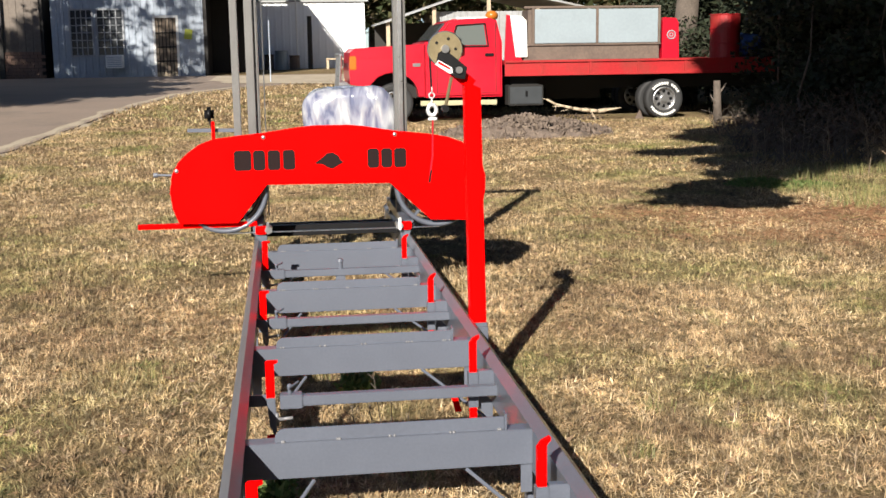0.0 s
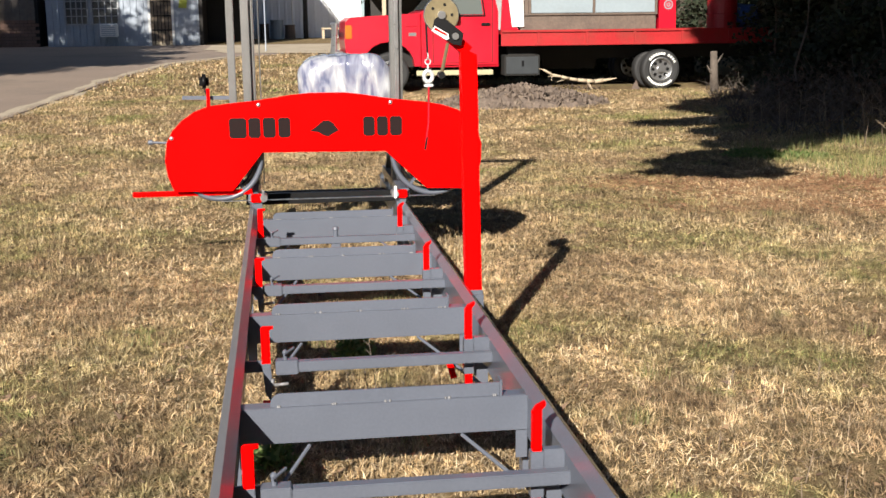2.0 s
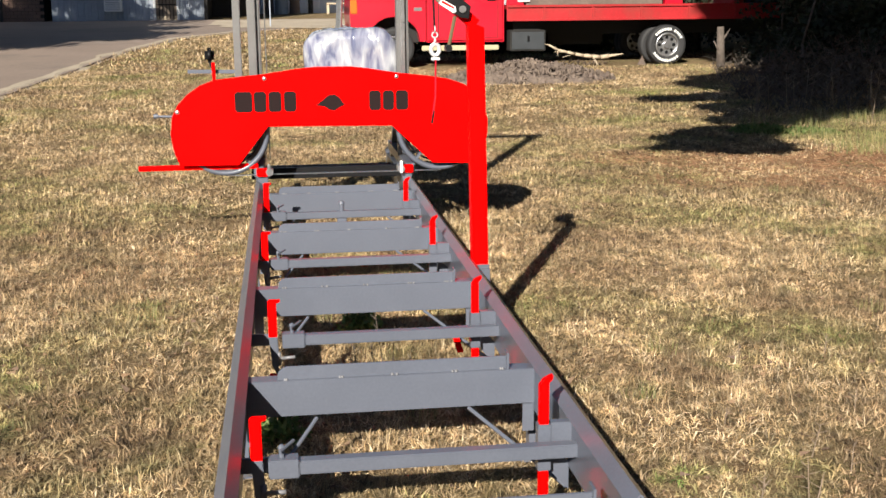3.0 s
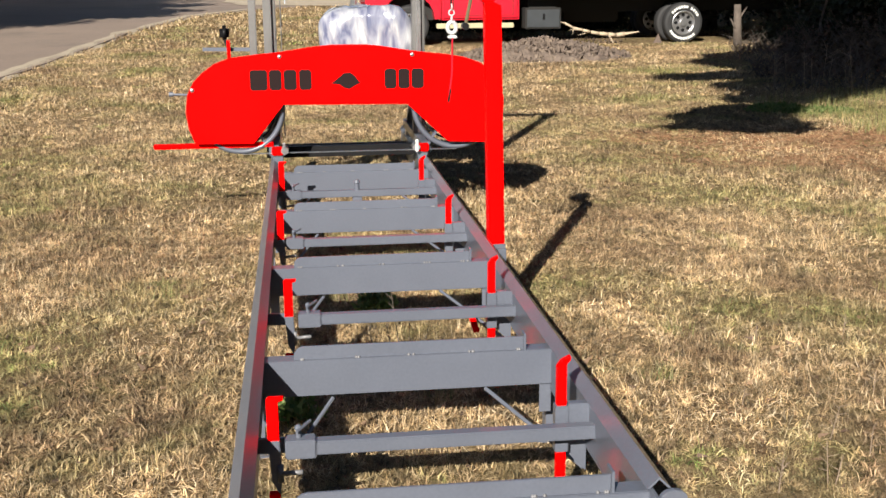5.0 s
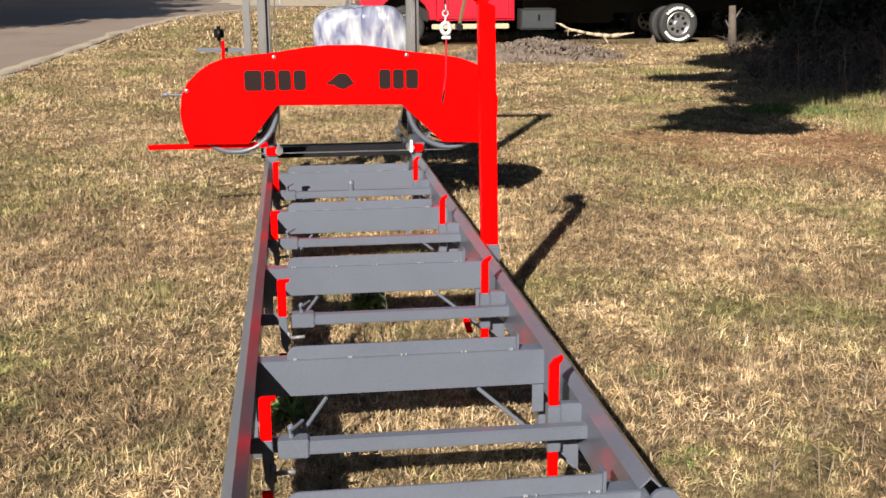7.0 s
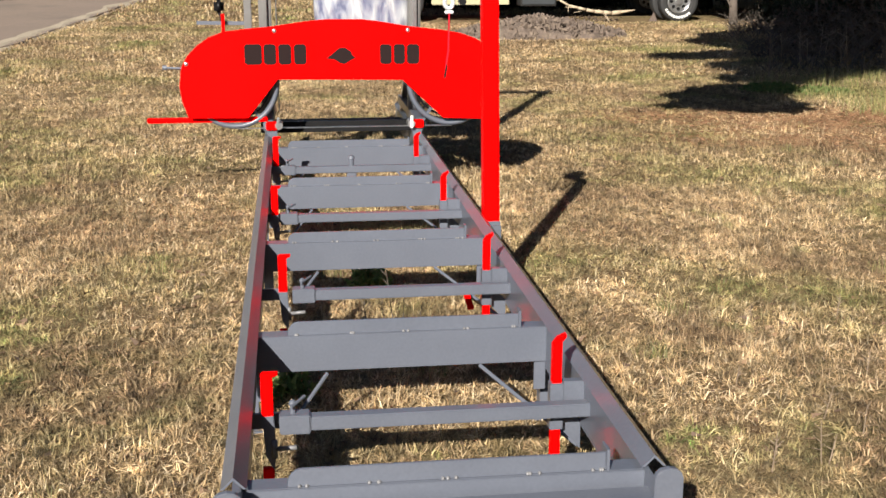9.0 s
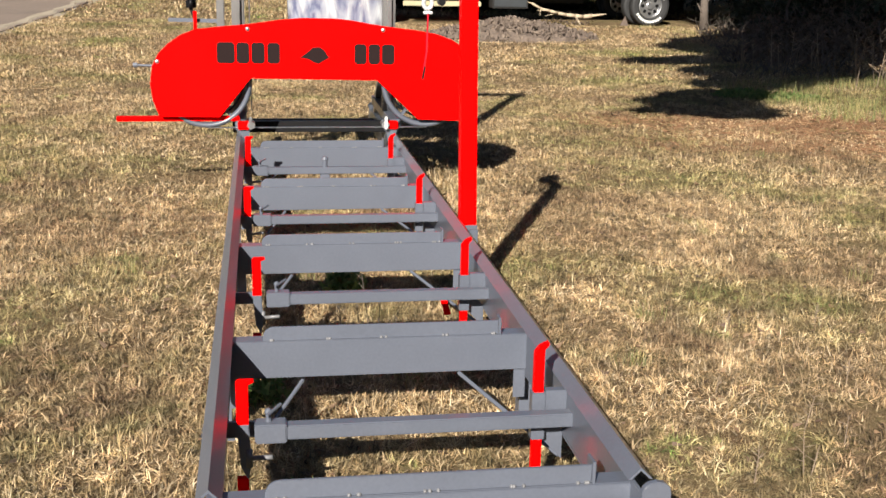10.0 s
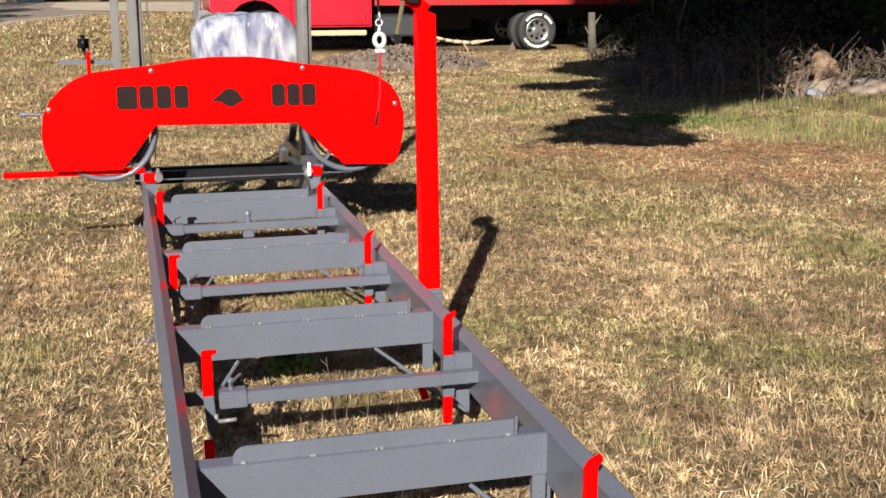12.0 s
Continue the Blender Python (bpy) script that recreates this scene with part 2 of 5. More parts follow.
def soil_material():
    m = bpy.data.materials.new("lawn_soil")
    m.use_nodes = True
    nt = m.node_tree
    n, k = nt.nodes, nt.links.new
    p = n["Principled BSDF"]
    geo = n.new("ShaderNodeNewGeometry")

    def noise_of(scale, detail, rough):
        t = n.new("ShaderNodeTexNoise")
        t.inputs["Scale"].default_value, t.inputs["Detail"].default_value, t.inputs["Roughness"].default_value = scale, detail, rough
        k(geo.outputs["Position"], t.inputs["Vector"])
        return t.outputs["Fac"]
    fine, mid, broad = noise_of(38, 6, 0.75), noise_of(2.2, 6, 0.7), noise_of(0.45, 4, 0.6)
    r = n.new("ShaderNodeValToRGB")
    e = r.color_ramp.elements
    e[0].position, e[0].color = 0.34, (0.035, 0.022, 0.013, 1)
    e[1].position, e[1].color = 0.68, (0.34, 0.26, 0.15, 1)
    x = e.new(0.5)
    x.color = (0.14, 0.095, 0.055, 1)
    k(fine, r.inputs["Fac"])
    r2 = n.new("ShaderNodeValToRGB")
    e = r2.color_ramp.elements
    e[0].position, e[0].color = 0.38, (0.24, 0.15, 0.085, 1)
    e[1].position, e[1].color = 0.64, (0.20, 0.20, 0.07, 1)
    x = e.new(0.5)
    x.color = (0.42, 0.32, 0.17, 1)
    k(mid, r2.inputs["Fac"])
    mix = n.new("ShaderNodeMix")
    mix.data_type = "RGBA"
    mix.inputs["Factor"].default_value = 0.32
    k(r.outputs[0], mix.inputs["A"])
    k(r2.outputs[0], mix.inputs["B"])
    hs = n.new("ShaderNodeHueSaturation")
    rg = n.new("ShaderNodeMapRange")
    rg.inputs["From Min"].default_value, rg.inputs["From Max"].default_value = 0.3, 0.7
    rg.inputs["To Min"].default_value, rg.inputs["To Max"].default_value = 0.78, 1.2
    k(broad, rg.inputs["Value"])
    k(rg.outputs[0], hs.inputs["Value"])
    k(mix.outputs["Result"], hs.inputs["Color"])
    k(hs.outputs[0], p.inputs["Base Color"])
    p.inputs["Roughness"].default_value = 0.95
    p.inputs["Specular IOR Level"].default_value = 0.1
    b = n.new("ShaderNodeBump")
    b.inputs["Strength"].default_value = 1.0
    b.inputs["Distance"].default_value = 0.02
    k(fine, b.inputs["Height"])
    k(b.outputs[0], p.inputs["Normal"])
    return m


SOIL = soil_material()


# ---- mesh helpers ----
def box(bm, x0, x1, y0, y1, z0, z1, bevel=0.0):
    vs = [bm.verts.new((x, y, z)) for z in (z0, z1) for y in (y0, y1) for x in (x0, x1)]
    fs = [bm.faces.new([vs[i] for i in q]) for q in ((0, 2, 3, 1), (4, 5, 7, 6), (0, 1, 5, 4), (2, 6, 7, 3), (0, 4, 6, 2), (1, 3, 7, 5))]
    if bevel:
        bmesh.ops.bevel(bm, geom=list({e for f in fs for e in f.edges}), offset=bevel, segments=2, affect="EDGES", clamp_overlap=True)
    return bm


def prism(bm, outline, axis, a, b, bevel=0.0):
    """An outline of 2D points drawn out from a to b along an axis: x takes (y, z), y takes (x, z), z takes (x, y)."""
    def put(p, d):
        return {"x": (d, p[0], p[1]), "y": (p[0], d, p[1]), "z": (p[0], p[1], d)}[axis]
    lo, hi = [bm.verts.new(put(p, a)) for p in outline], [bm.verts.new(put(p, b)) for p in outline]
    fs = [bm.faces.new(lo), bm.faces.new(hi[::-1])]
    m = len(outline)
    fs += [bm.faces.new((lo[i], hi[i], hi[(i + 1) % m], lo[(i + 1) % m])) for i in range(m)]
    bmesh.ops.recalc_face_normals(bm, faces=fs)
    if bevel:
        es = [e for e in {e for f in fs[:2] for e in f.edges}]
        bmesh.ops.bevel(bm, geom=es, offset=bevel, segments=2, affect="EDGES", clamp_overlap=True)
    return bm


def rod(bm, p, q, r, seg=10, r2=None):
    p, q = Vector(p), Vector(q)
    d = (q - p)
    turn = d.to_track_quat("Z", "Y").to_matrix().to_4x4()
    bmesh.ops.create_cone(bm, cap_ends=True, segments=seg, radius1=r, radius2=r if r2 is None else r2, depth=d.length,
                          matrix=Matrix.Translation((p + q) / 2) @ turn)
    return bm


def bar(bm, p, q, w, h):
    """A bar of square section from p to q."""
    p, q = Vector(p), Vector(q)
    d = q - p
    turn = d.to_track_quat("Z", "Y").to_matrix().to_4x4()
    bmesh.ops.create_cube(bm, size=1, matrix=Matrix.Translation((p + q) / 2) @ turn @ Matrix.Diagonal((w, h, d.length, 1)))
    return bm


def ring(bm, centre, axis, big, small, seg=28, sec=8, flat=1.0):
    """A torus; flat stretches its section along the axis."""
    turn = Vector(axis).to_track_quat("Z", "Y").to_matrix().to_4x4()
    m = Matrix.Translation(centre) @ turn
    rows = []
    for i in range(seg):
        a = 2 * math.pi * i / seg
        rows.append([bm.verts.new(m @ Vector(((big + small * math.cos(b)) * math.cos(a), (big + small * math.cos(b)) * math.sin(a), flat * small * math.sin(b))))
                     for b in (2 * math.pi * j / sec for j in range(sec))])
    for i in range(seg):
        for j in range(sec):
            bm.faces.new((rows[i][j], rows[(i + 1) % seg][j], rows[(i + 1) % seg][(j + 1) % sec], rows[i][(j + 1) % sec]))
    return bm


def part(name, bm, mat, parent=None, label="", smooth=False):
    """Links a bmesh as one mesh object, under a thing or a part."""
    me = bpy.data.meshes.new(name)
    bm.to_mesh(me)
    bm.free()
    me.materials.append(mat)
    if smooth:
        for f in me.polygons:
            f.use_smooth = True
    ob = new(name, me)
    if parent is not None:
        ob.parent = parent
        ob.matrix_parent_inverse = parent.matrix_basis.inverted() if parent.parent is None else Matrix()
    if label:
        ob["label"] = label
    return ob


def thing(name, label, category, group="", kind="", at=(0, 0, 0)):
    ob = new(name)
    ob.empty_display_size = 0.1
    ob.matrix_basis = Matrix.Translation(at)
    return tagged(ob, label, category, group, kind)


def bm_new():
    return bmesh.new()


def ground_height(x, y):
    """The yard is level round the mill and rises gently towards the buildings."""
    s = max(0.0, y - 3.5)
    near = 0.0105 * min(s, 14.1) * min(1.0, s / 4.0 + 0.2)
    return near + 0.022 * max(0.0, s - 14.1)


# ---- setting ----
def build_ground():
    xs = [-900, -300, -120, -60] + [-30 + 1.5 * i for i in range(41)] + [60, 120, 300, 900]
    ys = [-900, -300, -100, -40] + [-15 + 1.0 * i for i in range(76)] + [80, 120, 300, 900]
    verts = [(x, y, ground_height(x, min(y, 50))) for y in ys for x in xs]
    w = len(xs)
    faces = [(j * w + i, j * w + i + 1, (j + 1) * w + i + 1, (j + 1) * w + i) for j in range(len(ys) - 1) for i in range(w - 1)]
    me = bpy.data.meshes.new("ground")
    me.from_pydata(verts, [], faces)
    me.materials.append(SOIL)
    for f in me.polygons:
        f.use_smooth = True
    tagged(new("ground", me), "dry winter lawn soil with straw and bare patches", "ground", kind="structure")


def build_driveway():
    edge = [(-4.5, -15), (-4.35, 5), (-4.15, 13.2), (-3.95, 18), (-3.75, 22), (-2.9, 28), (-1.2, 31.5), (1.4, 33.5), (4.5, 34.5), (9, 35), (9, 39.5), (-3, 39.5), (-30, 39.5), (-30, -15)]
    bm = bm_new()

    def right_edge(y):
        pts = edge[:10]
        for (xa, ya), (xb, yb) in zip(pts, pts[1:]):
            if ya <= y <= yb:
                return xa + (xb - xa) * (y - ya) / (yb - ya)
        return 9
    prev = None
    for y in [-15 + 0.5 * i for i in range(110)]:
        xr = right_edge(y) + 0.14 * noise.noise((y * 0.9, 3, 0)) if y < 34.5 else 9
        z = ground_height(0, y) + 0.03
        row = [bm.verts.new((-30, y, z)), bm.verts.new((xr, y, z)), bm.verts.new((xr + 0.05, y, z - 0.08))]
        if prev:
            for i in range(2):
                bm.faces.new((prev[i], prev[i + 1], row[i + 1], row[i]))
        prev = row
    ob = part("driveway", bm, CONCRETE)
    tagged(ob, "pale worn concrete driveway beside the lawn", "driveway", kind="structure")


def build_apron():
    """Sandy ground between the drive and the white shed."""
    bm = bm_new()
    prev = None
    for i in range(15):
        y = 31.8 + 0.5 * i
        z = ground_height(0, y) + 0.042
        xl = -2.6 + 0.3 * noise.noise((y * 0.7, 1, 0)) if y < 39.8 else -1.1
        row = [bm.verts.new((xl, y, z)), bm.verts.new((9.5 + 0.4 * noise.noise((y, 7, 0)), y, z))]
        if y < 35:
            row[0].co.x = min(3.0, -2.2 + max(0, 33.4 - y) * 2.4) + 0.3 * noise.noise((y * 2, 1, 0))
        if prev:
            bm.faces.new((prev[0], prev[1], row[1], row[0]))
        prev = row
    tagged(part("sandy_apron", bm, SAND), "pale sandy bare ground before the white shed", "ground", kind="structure")


SAND = material("pale_sand", (0.40, 0.335, 0.25), 0.95, vary=0.18, scale=1.2, fine=20, bump=0.3, stain=(0.26, 0.21, 0.15), amount=0.6)
build_ground()
build_driveway()
build_apron()


# ---- the sawmill track ----
TOP = 0.32                       # height of the bunk tops
BUNKS = [-0.985, 0.0, 1.10, 2.20, 3.30]
Y_FRONT, Y_BACK = -1.055, 5.05


def build_track():
    t = thing("sawmill_track", "grey painted steel sawmill track with crosswise bunks on the grass", "sawmill track")
    for s in (-1, 1):
        xi, xo = s * 0.428, s * 0.468
        bm = bm_new()                                     # channel web, open to the outside
        box(bm, min(xi, xi + s * 0.007), max(xi, xi + s * 0.007), Y_FRONT, Y_BACK, TOP - 0.125, TOP + 0.012, 0.002)
        box(bm, min(xi, xo), max(xi, xo), Y_FRONT, Y_BACK, TOP - 0.131, TOP - 0.125)
        part("rail", bm, GREY, t)
        bm = bm_new()                                     # inverted angle on which the carriage rolls
        c, h, w, th = s * 0.446, 0.027, 0.027, 0.005
        prism(bm, [(c - w, TOP + 0.012), (c, TOP + 0.012 + h), (c + w, TOP + 0.012), (c + w - th * 1.4, TOP + 0.012), (c, TOP + 0.012 + h - th * 1.4), (c - w + th * 1.4, TOP + 0.012)],
              "y", Y_FRONT + 0.06, Y_BACK)
        part("rail_cap", bm, GREY, t)
        bm = bm_new()                                     # end stop with a rounded top
        c = s * 0.455
        pts = [(c - 0.031, 0.16), (c - 0.031, TOP + 0.018)] + [(c - 0.031 * math.cos(a), TOP + 0.018 + 0.024 * math.sin(a)) for a in (0.5, 1.0, 1.57, 2.1, 2.6)] + \
              [(c + 0.031, TOP + 0.018), (c + 0.031, 0.16)]
        prism(bm, pts, "y", Y_FRONT - 0.016, Y_FRONT, 0.002)
        part("end_stop", bm, GREY, t)
        for y in (-0.95, 0.10, 2.05, 4.25):               # legs with feet
            bm = bm_new()
            box(bm, min(s * 0.430, s * 0.468), max(s * 0.430, s * 0.468), y - 0.025, y + 0.025, 0.01, TOP - 0.131)
            box(bm, min(s * 0.40, s * 0.52), max(s * 0.40, s * 0.52), y - 0.06, y + 0.06, 0.004, 0.012)
            part("leg", bm, GREY, t)
    for i, y in enumerate(BUNKS):
        bm = bm_new()                                     # angle: tall face and a narrow top
        box(bm, -0.43, 0.43, y, y + 0.007, TOP - 0.108, TOP, 0.0015)
        box(bm, -0.43, 0.43, y + 0.007, y + 0.06, TOP - 0.007, TOP, 0.0015)
        b = part("bunk", bm, GREY, t)
        bm = bm_new()                                     # wear plate on edge, round at one end
        x0, x1, zb, zt = -0.335, 0.345, TOP - 0.001, TOP + 0.040
        pts = [(x1, zb), (x1, zt)] + [(x0 + 0.03 - 0.03 * math.sin(a), zt - 0.03 + 0.03 * math.cos(a)) for a in (0, 0.4, 0.8, 1.2, 1.57)] + [(x0, zb)]
        prism(bm, pts, "y", y + 0.012, y + 0.021, 0.0015)
        part("wear_plate", bm, GREY, b)
        bm = bm_new()                                     # small stop tab at the end of the plate
        box(bm, 0.345, 0.352, y + 0.004, y + 0.05, TOP, TOP + 0.05, 0.001)
        part("tab", bm, GREY, b)
        random.seed(40 + i)
        for x in (-0.31, -0.16, 0.0, 0.18, 0.325):
            bm = bm_new()
            for k2 in range(3):
                bmesh.ops.create_icosphere(bm, subdivisions=1, radius=0.0048, matrix=pose(x + random.uniform(-0.012, 0.012) + k2 * 0.005, y + 0.010, TOP + 0.002))
            part("weld", bm, WELD, b)
        for s in (-1, 1):                                 # bracket plates under the bunk ends
            bm = bm_new()
            box(bm, min(s * 0.395, s * 0.43), max(s * 0.395, s * 0.43), y + 0.01, y + 0.016, TOP - 0.20, TOP - 0.11)
            part("gusset", bm, GREY, b)
        # braces under the bunk
        bm = rod(bm_new(), (0.225, y - 0.02, TOP - 0.105), (0.44, y - 0.36, 0.10), 0.006, 8)
        part("brace", bm, GREY, b)
        bm = rod(bm_new(), (-0.225, y - 0.02, TOP - 0.11), (-0.31, y - 0.12, 0.13), 0.006, 8)
        part("brace", bm, GREY, b)
    # clamp bars with the log stakes, one in front of each bunk
    for i, y in enumerate(BUNKS[1:]):
        yc = (-0.505, 0.595, 1.765, 2.91)[i]
        ys = yc + 0.06
        dx = (-0.036, 0.0, -0.048, -0.052)[i]             # how far out the sleeve is set
        bm = box(bm_new(), -0.30 + dx, 0.445, yc - 0.018, yc + 0.018, 0.250, 0.286, 0.003)
        c = part("clamp_bar", bm, GREY, t)
        bm = bm_new()
        box(bm, -0.322 + dx, -0.245 + dx, yc - 0.024, yc + 0.024, 0.244, 0.293, 0.003)
        part("sleeve", bm, GREY, c)
        bm = bm_new()
        box(bm, -0.43, -0.34, yc + 0.02, yc + 0.03, 0.245, 0.285)
        part("bracket", bm, GREY, c)
        bm = rod(bm_new(), (-0.288 + dx, yc, 0.290), (-0.288 + dx, yc, 0.318), 0.007, 8)
        rod(bm, (-0.292 + dx, yc - 0.02, 0.316), (-0.258 + dx, yc + 0.03, 0.324), 0.0045, 8)
        bmesh.ops.create_uvsphere(bm, u_segments=8, v_segments=6, radius=0.010, matrix=pose(-0.288 + dx, yc, 0.318))
        part("clamp_screw", bm, GREY, c)
        bm = rod(bm_new(), (-0.335 + dx, yc - 0.03, 0.212), (-0.280 + dx, yc - 0.05, 0.222), 0.006, 12)
        rod(bm, (-0.335 + dx, yc - 0.03, 0.19), (-0.335 + dx, yc - 0.03, 0.235), 0.008, 8)
        part("clamp_screw", bm, WELD, c, smooth=True)
        # fixed stake: square tube with a slanted top, through a socket
        xs0, xs1 = 0.343, 0.368
        bm = prism(bm_new(), [(xs0, 0.105), (xs0, 0.424), (xs0 + 0.012, 0.441), (xs1 + 0.010, 0.452), (xs1 + 0.010, 0.443), (xs1, 0.432), (xs1, 0.105)], "y", ys - 0.012, ys + 0.012, 0.002)
        part("log_stake", bm, RED, t, "red painted square steel log stake with slanted top")
        bm = box(bm_new(), xs0 - 0.005, xs1 + 0.005, ys - 0.017, ys + 0.017, 0.192, 0.320, 0.002)
        box(bm, xs1 + 0.005, 0.43, ys - 0.012, ys + 0.012, 0.262, 0.324)
        part("socket", bm, GREY, c)
        bm = prism(bm_new(), [(0.38, 0.175), (0.43, 0.12), (0.43, 0.20), (0.38, 0.245)], "y", ys + 0.02, ys + 0.028)
        part("gusset", bm, GREY, c)
        # movable dog: bent red blade with a toothed lip on a grey arm
        xa, yl, zl, zh = ((-0.400, -0.535, 0.298, 0.412), (-0.367, 0.558, 0.290, 0.420), (-0.407, 1.735, 0.290, 0.418), (-0.414, 2.94, 0.284, 0.444))[i]
        bm = prism(bm_new(), [(xa, zl), (xa, zh - 0.006), (xa + 0.006, zh), (xa + 0.042, zh), (xa + 0.042, zh - 0.008), (xa + 0.029, zh - 0.013), (xa + 0.029, zl)], "y", yl, yl + 0.014, 0.002)
        part("log_dog", bm, RED, t, "red painted steel log dog with a bent lip")
        bm = prism(bm_new(), [(xa, zl), (xa + 0.029, zl), (xa + 0.034, 0.20), (xa + 0.026, 0.155), (xa + 0.008, 0.19)], "y", yl, yl + 0.014, 0.002)
        part("dog_arm", bm, GREY, c)
        bm = prism(bm_new(), [(xa - 0.002, 0.06), (xa - 0.002, 0.15), (xa + 0.026, 0.15), (xa + 0.026, 0.06)], "y", yl + 0.02, yl + 0.04, 0.002)
        part("dog_foot", bm, RED, c)
    bm = rod(bm_new(), (0.0, 2.91, 0.285), (0.0, 2.91, 0.325), 0.014, 12)
    rod(bm, (0.0, 2.91, 0.325), (0.0, 2.91, 0.340), 0.020, 12, 0.012)
    part("jack_bolt", bm, GREY, t)
    part("jack_sleeve", box(bm_new(), -0.026, 0.026, 2.885, 2.935, 0.215, 0.249, 0.004), GREY, t)
    # small red lever by the second bunk
    bm = bar(bm_new(), (0.325, 0.80, 0.13), (0.315, 0.86, 0.175), 0.022, 0.010)
    part("lever", bm, RED, t)
    # front cross channel with its sticker
    bm = box(bm_new(), -0.43, 0.43, Y_FRONT - 0.008, Y_FRONT, 0.15, TOP - 0.03, 0.002)
    box(bm, -0.43, 0.43, Y_FRONT - 0.008, Y_FRONT + 0.05, TOP - 0.035, TOP - 0.028)
    part("end_channel", bm, GREY, t)
    bm = box(bm_new(), 0.13, 0.41, Y_FRONT - 0.011, Y_FRONT - 0.0085, 0.165, TOP - 0.040)
    st = part("sticker", bm, WHITE, t, "white bordered black and red sticker")
    bm = box(bm_new(), 0.14, 0.40, Y_FRONT - 0.0145, Y_FRONT - 0.0115, 0.172, TOP - 0.052)
    part("panel", bm, BLACK, st)
    for a, b2 in ((0.21, 0.25), (0.27, 0.33), (0.345, 0.385)):
        bm = box(bm_new(), a, b2, Y_FRONT - 0.018, Y_FRONT - 0.015, 0.20, TOP - 0.07)
        part("print", bm, RED, st)
    return t


track = build_track()


# ---- the saw head ----
def cover_outline():
    left = [(-0.892, 0.482), (-0.925, 0.575), (-0.936, 0.665), (-0.922, 0.765), (-0.885, 0.835), (-0.83, 0.890), (-0.76, 0.938), (-0.68, 0.968), (-0.54, 0.985), (-0.40, 0.997), (-0.217, 1.024), (-0.10, 1.035)]
    right = [(0.10, 1.034), (0.176, 1.026), (0.374, 0.993), (0.56, 0.972), (0.674, 0.952), (0.76, 0.922), (0.835, 0.876), (0.88, 0.805), (0.904, 0.715), (0.902, 0.63), (0.885, 0.54), (0.855, 0.462)]
    inner = [(0.83, 0.452), (0.575, 0.462), (0.335, 0.687), (-0.382, 0.697), (-0.558, 0.478)]
    return left + right + inner


def build_head():
    h = thing("saw_head", "red bandsaw mill head with grey masts standing on the track", "saw head", at=(0, 4.0, 0))
    yh = 3.505
    bm = prism(bm_new(), cover_outline(), "y", yh, yh + 0.006, 0.0015)
    cover = part("blade_cover", bm, RED, h, "bright red sheet metal blade cover")
    # flange behind the cover
    bm = bm_new()
    o = cover_outline()[:24]
    inner = [(x * 0.985, 0.70 + (z - 0.70) * 0.97) for x, z in o]
    lo = [bm.verts.new((x, yh + 0.006, z)) for x, z in inner]
    hi = [bm.verts.new((x, yh + 0.13, z)) for x, z in inner]
    for i in range(len(o) - 1):
        bm.faces.new((lo[i], lo[i + 1], hi[i + 1], hi[i]))
    bmesh.ops.solidify(bm, geom=bm.faces[:], thickness=0.004)
    part("flange", bm, RED, cover)
    for x, z in ((-0.394, 0.972), (0.367, 0.972), (-0.893, 0.790), (0.855, 0.775)):
        bm = bm_new()
        bmesh.ops.create_uvsphere(bm, u_segments=10, v_segments=6, radius=0.013, matrix=pose(x, yh - 0.001, z) @ Matrix.Diagonal((1, 0.5, 1, 1)))
        part("bolt", bm, STEEL, cover, "bright steel bolt", smooth=True)
    # the maker's name as plain dark blocks, one a letter
    for x0, x1 in ((-0.566, -0.468), (-0.457, -0.388), (-0.374, -0.302), (-0.286, -0.217), (0.205, 0.272), (0.285, 0.349), (0.361, 0.432)):
        z0, z1 = 0.783 - 0.004 * (x0 + 0.5), 0.898 - 0.008 * (x0 + 0.5)
        r = 0.012
        pts = [(x0 + r, z0), (x1 - r, z0), (x1, z0 + r), (x1, z1 - r), (x1 - r, z1), (x0 + r, z1), (x0, z1 - r), (x0, z0 + r)]
        bm = prism(bm_new(), pts, "y", yh - 0.003, yh - 0.0005)
        part("letter_block", bm, DECAL, cover, "dark painted block of lettering")
    pts = [(-0.103, 0.815), (-0.07, 0.838), (-0.03, 0.872), (0.005, 0.875), (0.035, 0.855), (0.05, 0.828), (0.064, 0.818), (0.03, 0.800), (0.0, 0.782), (-0.03, 0.790), (-0.055, 0.808)]
    bm = prism(bm_new(), pts, "y", yh - 0.003, yh - 0.0005)
    part("emblem", bm, DECAL, cover, "dark plain oval emblem")
    # band wheels, with tyre rim, spokes and hub
    for s in (-1, 1):
        c = Vector((s * 0.628 - 0.005, yh + 0.065, 0.668))
        bm = ring(bm_new(), c, (0, 1, 0), 0.243, 0.017, 48, 8, 1.5)
        w = part("band_wheel", bm, GREY, h, "grey cast band wheel", smooth=True)
        for a in range(5):
            q = c + Vector((math.cos(a * 1.2566 + 0.3), 0, math.sin(a * 1.2566 + 0.3))) * 0.236
            part("spoke", bar(bm_new(), c, q, 0.035, 0.014), GREY, w)
        part("hub", rod(bm_new(), c - Vector((0, 0.03, 0)), c + Vector((0, 0.12, 0)), 0.045, 20), BLACK, w)
        bm = ring(bm_new(), c + Vector((0, 0.028, 0)), (0, 1, 0), 0.205, 0.006, 40, 6)
        part("groove", bm, BLACK, w)
    bm = box(bm_new(), -0.63, 0.63, yh + 0.045, yh + 0.080, 0.409, 0.4115)
    part("saw_blade", bm, STEEL, h, "thin bright steel band blade")
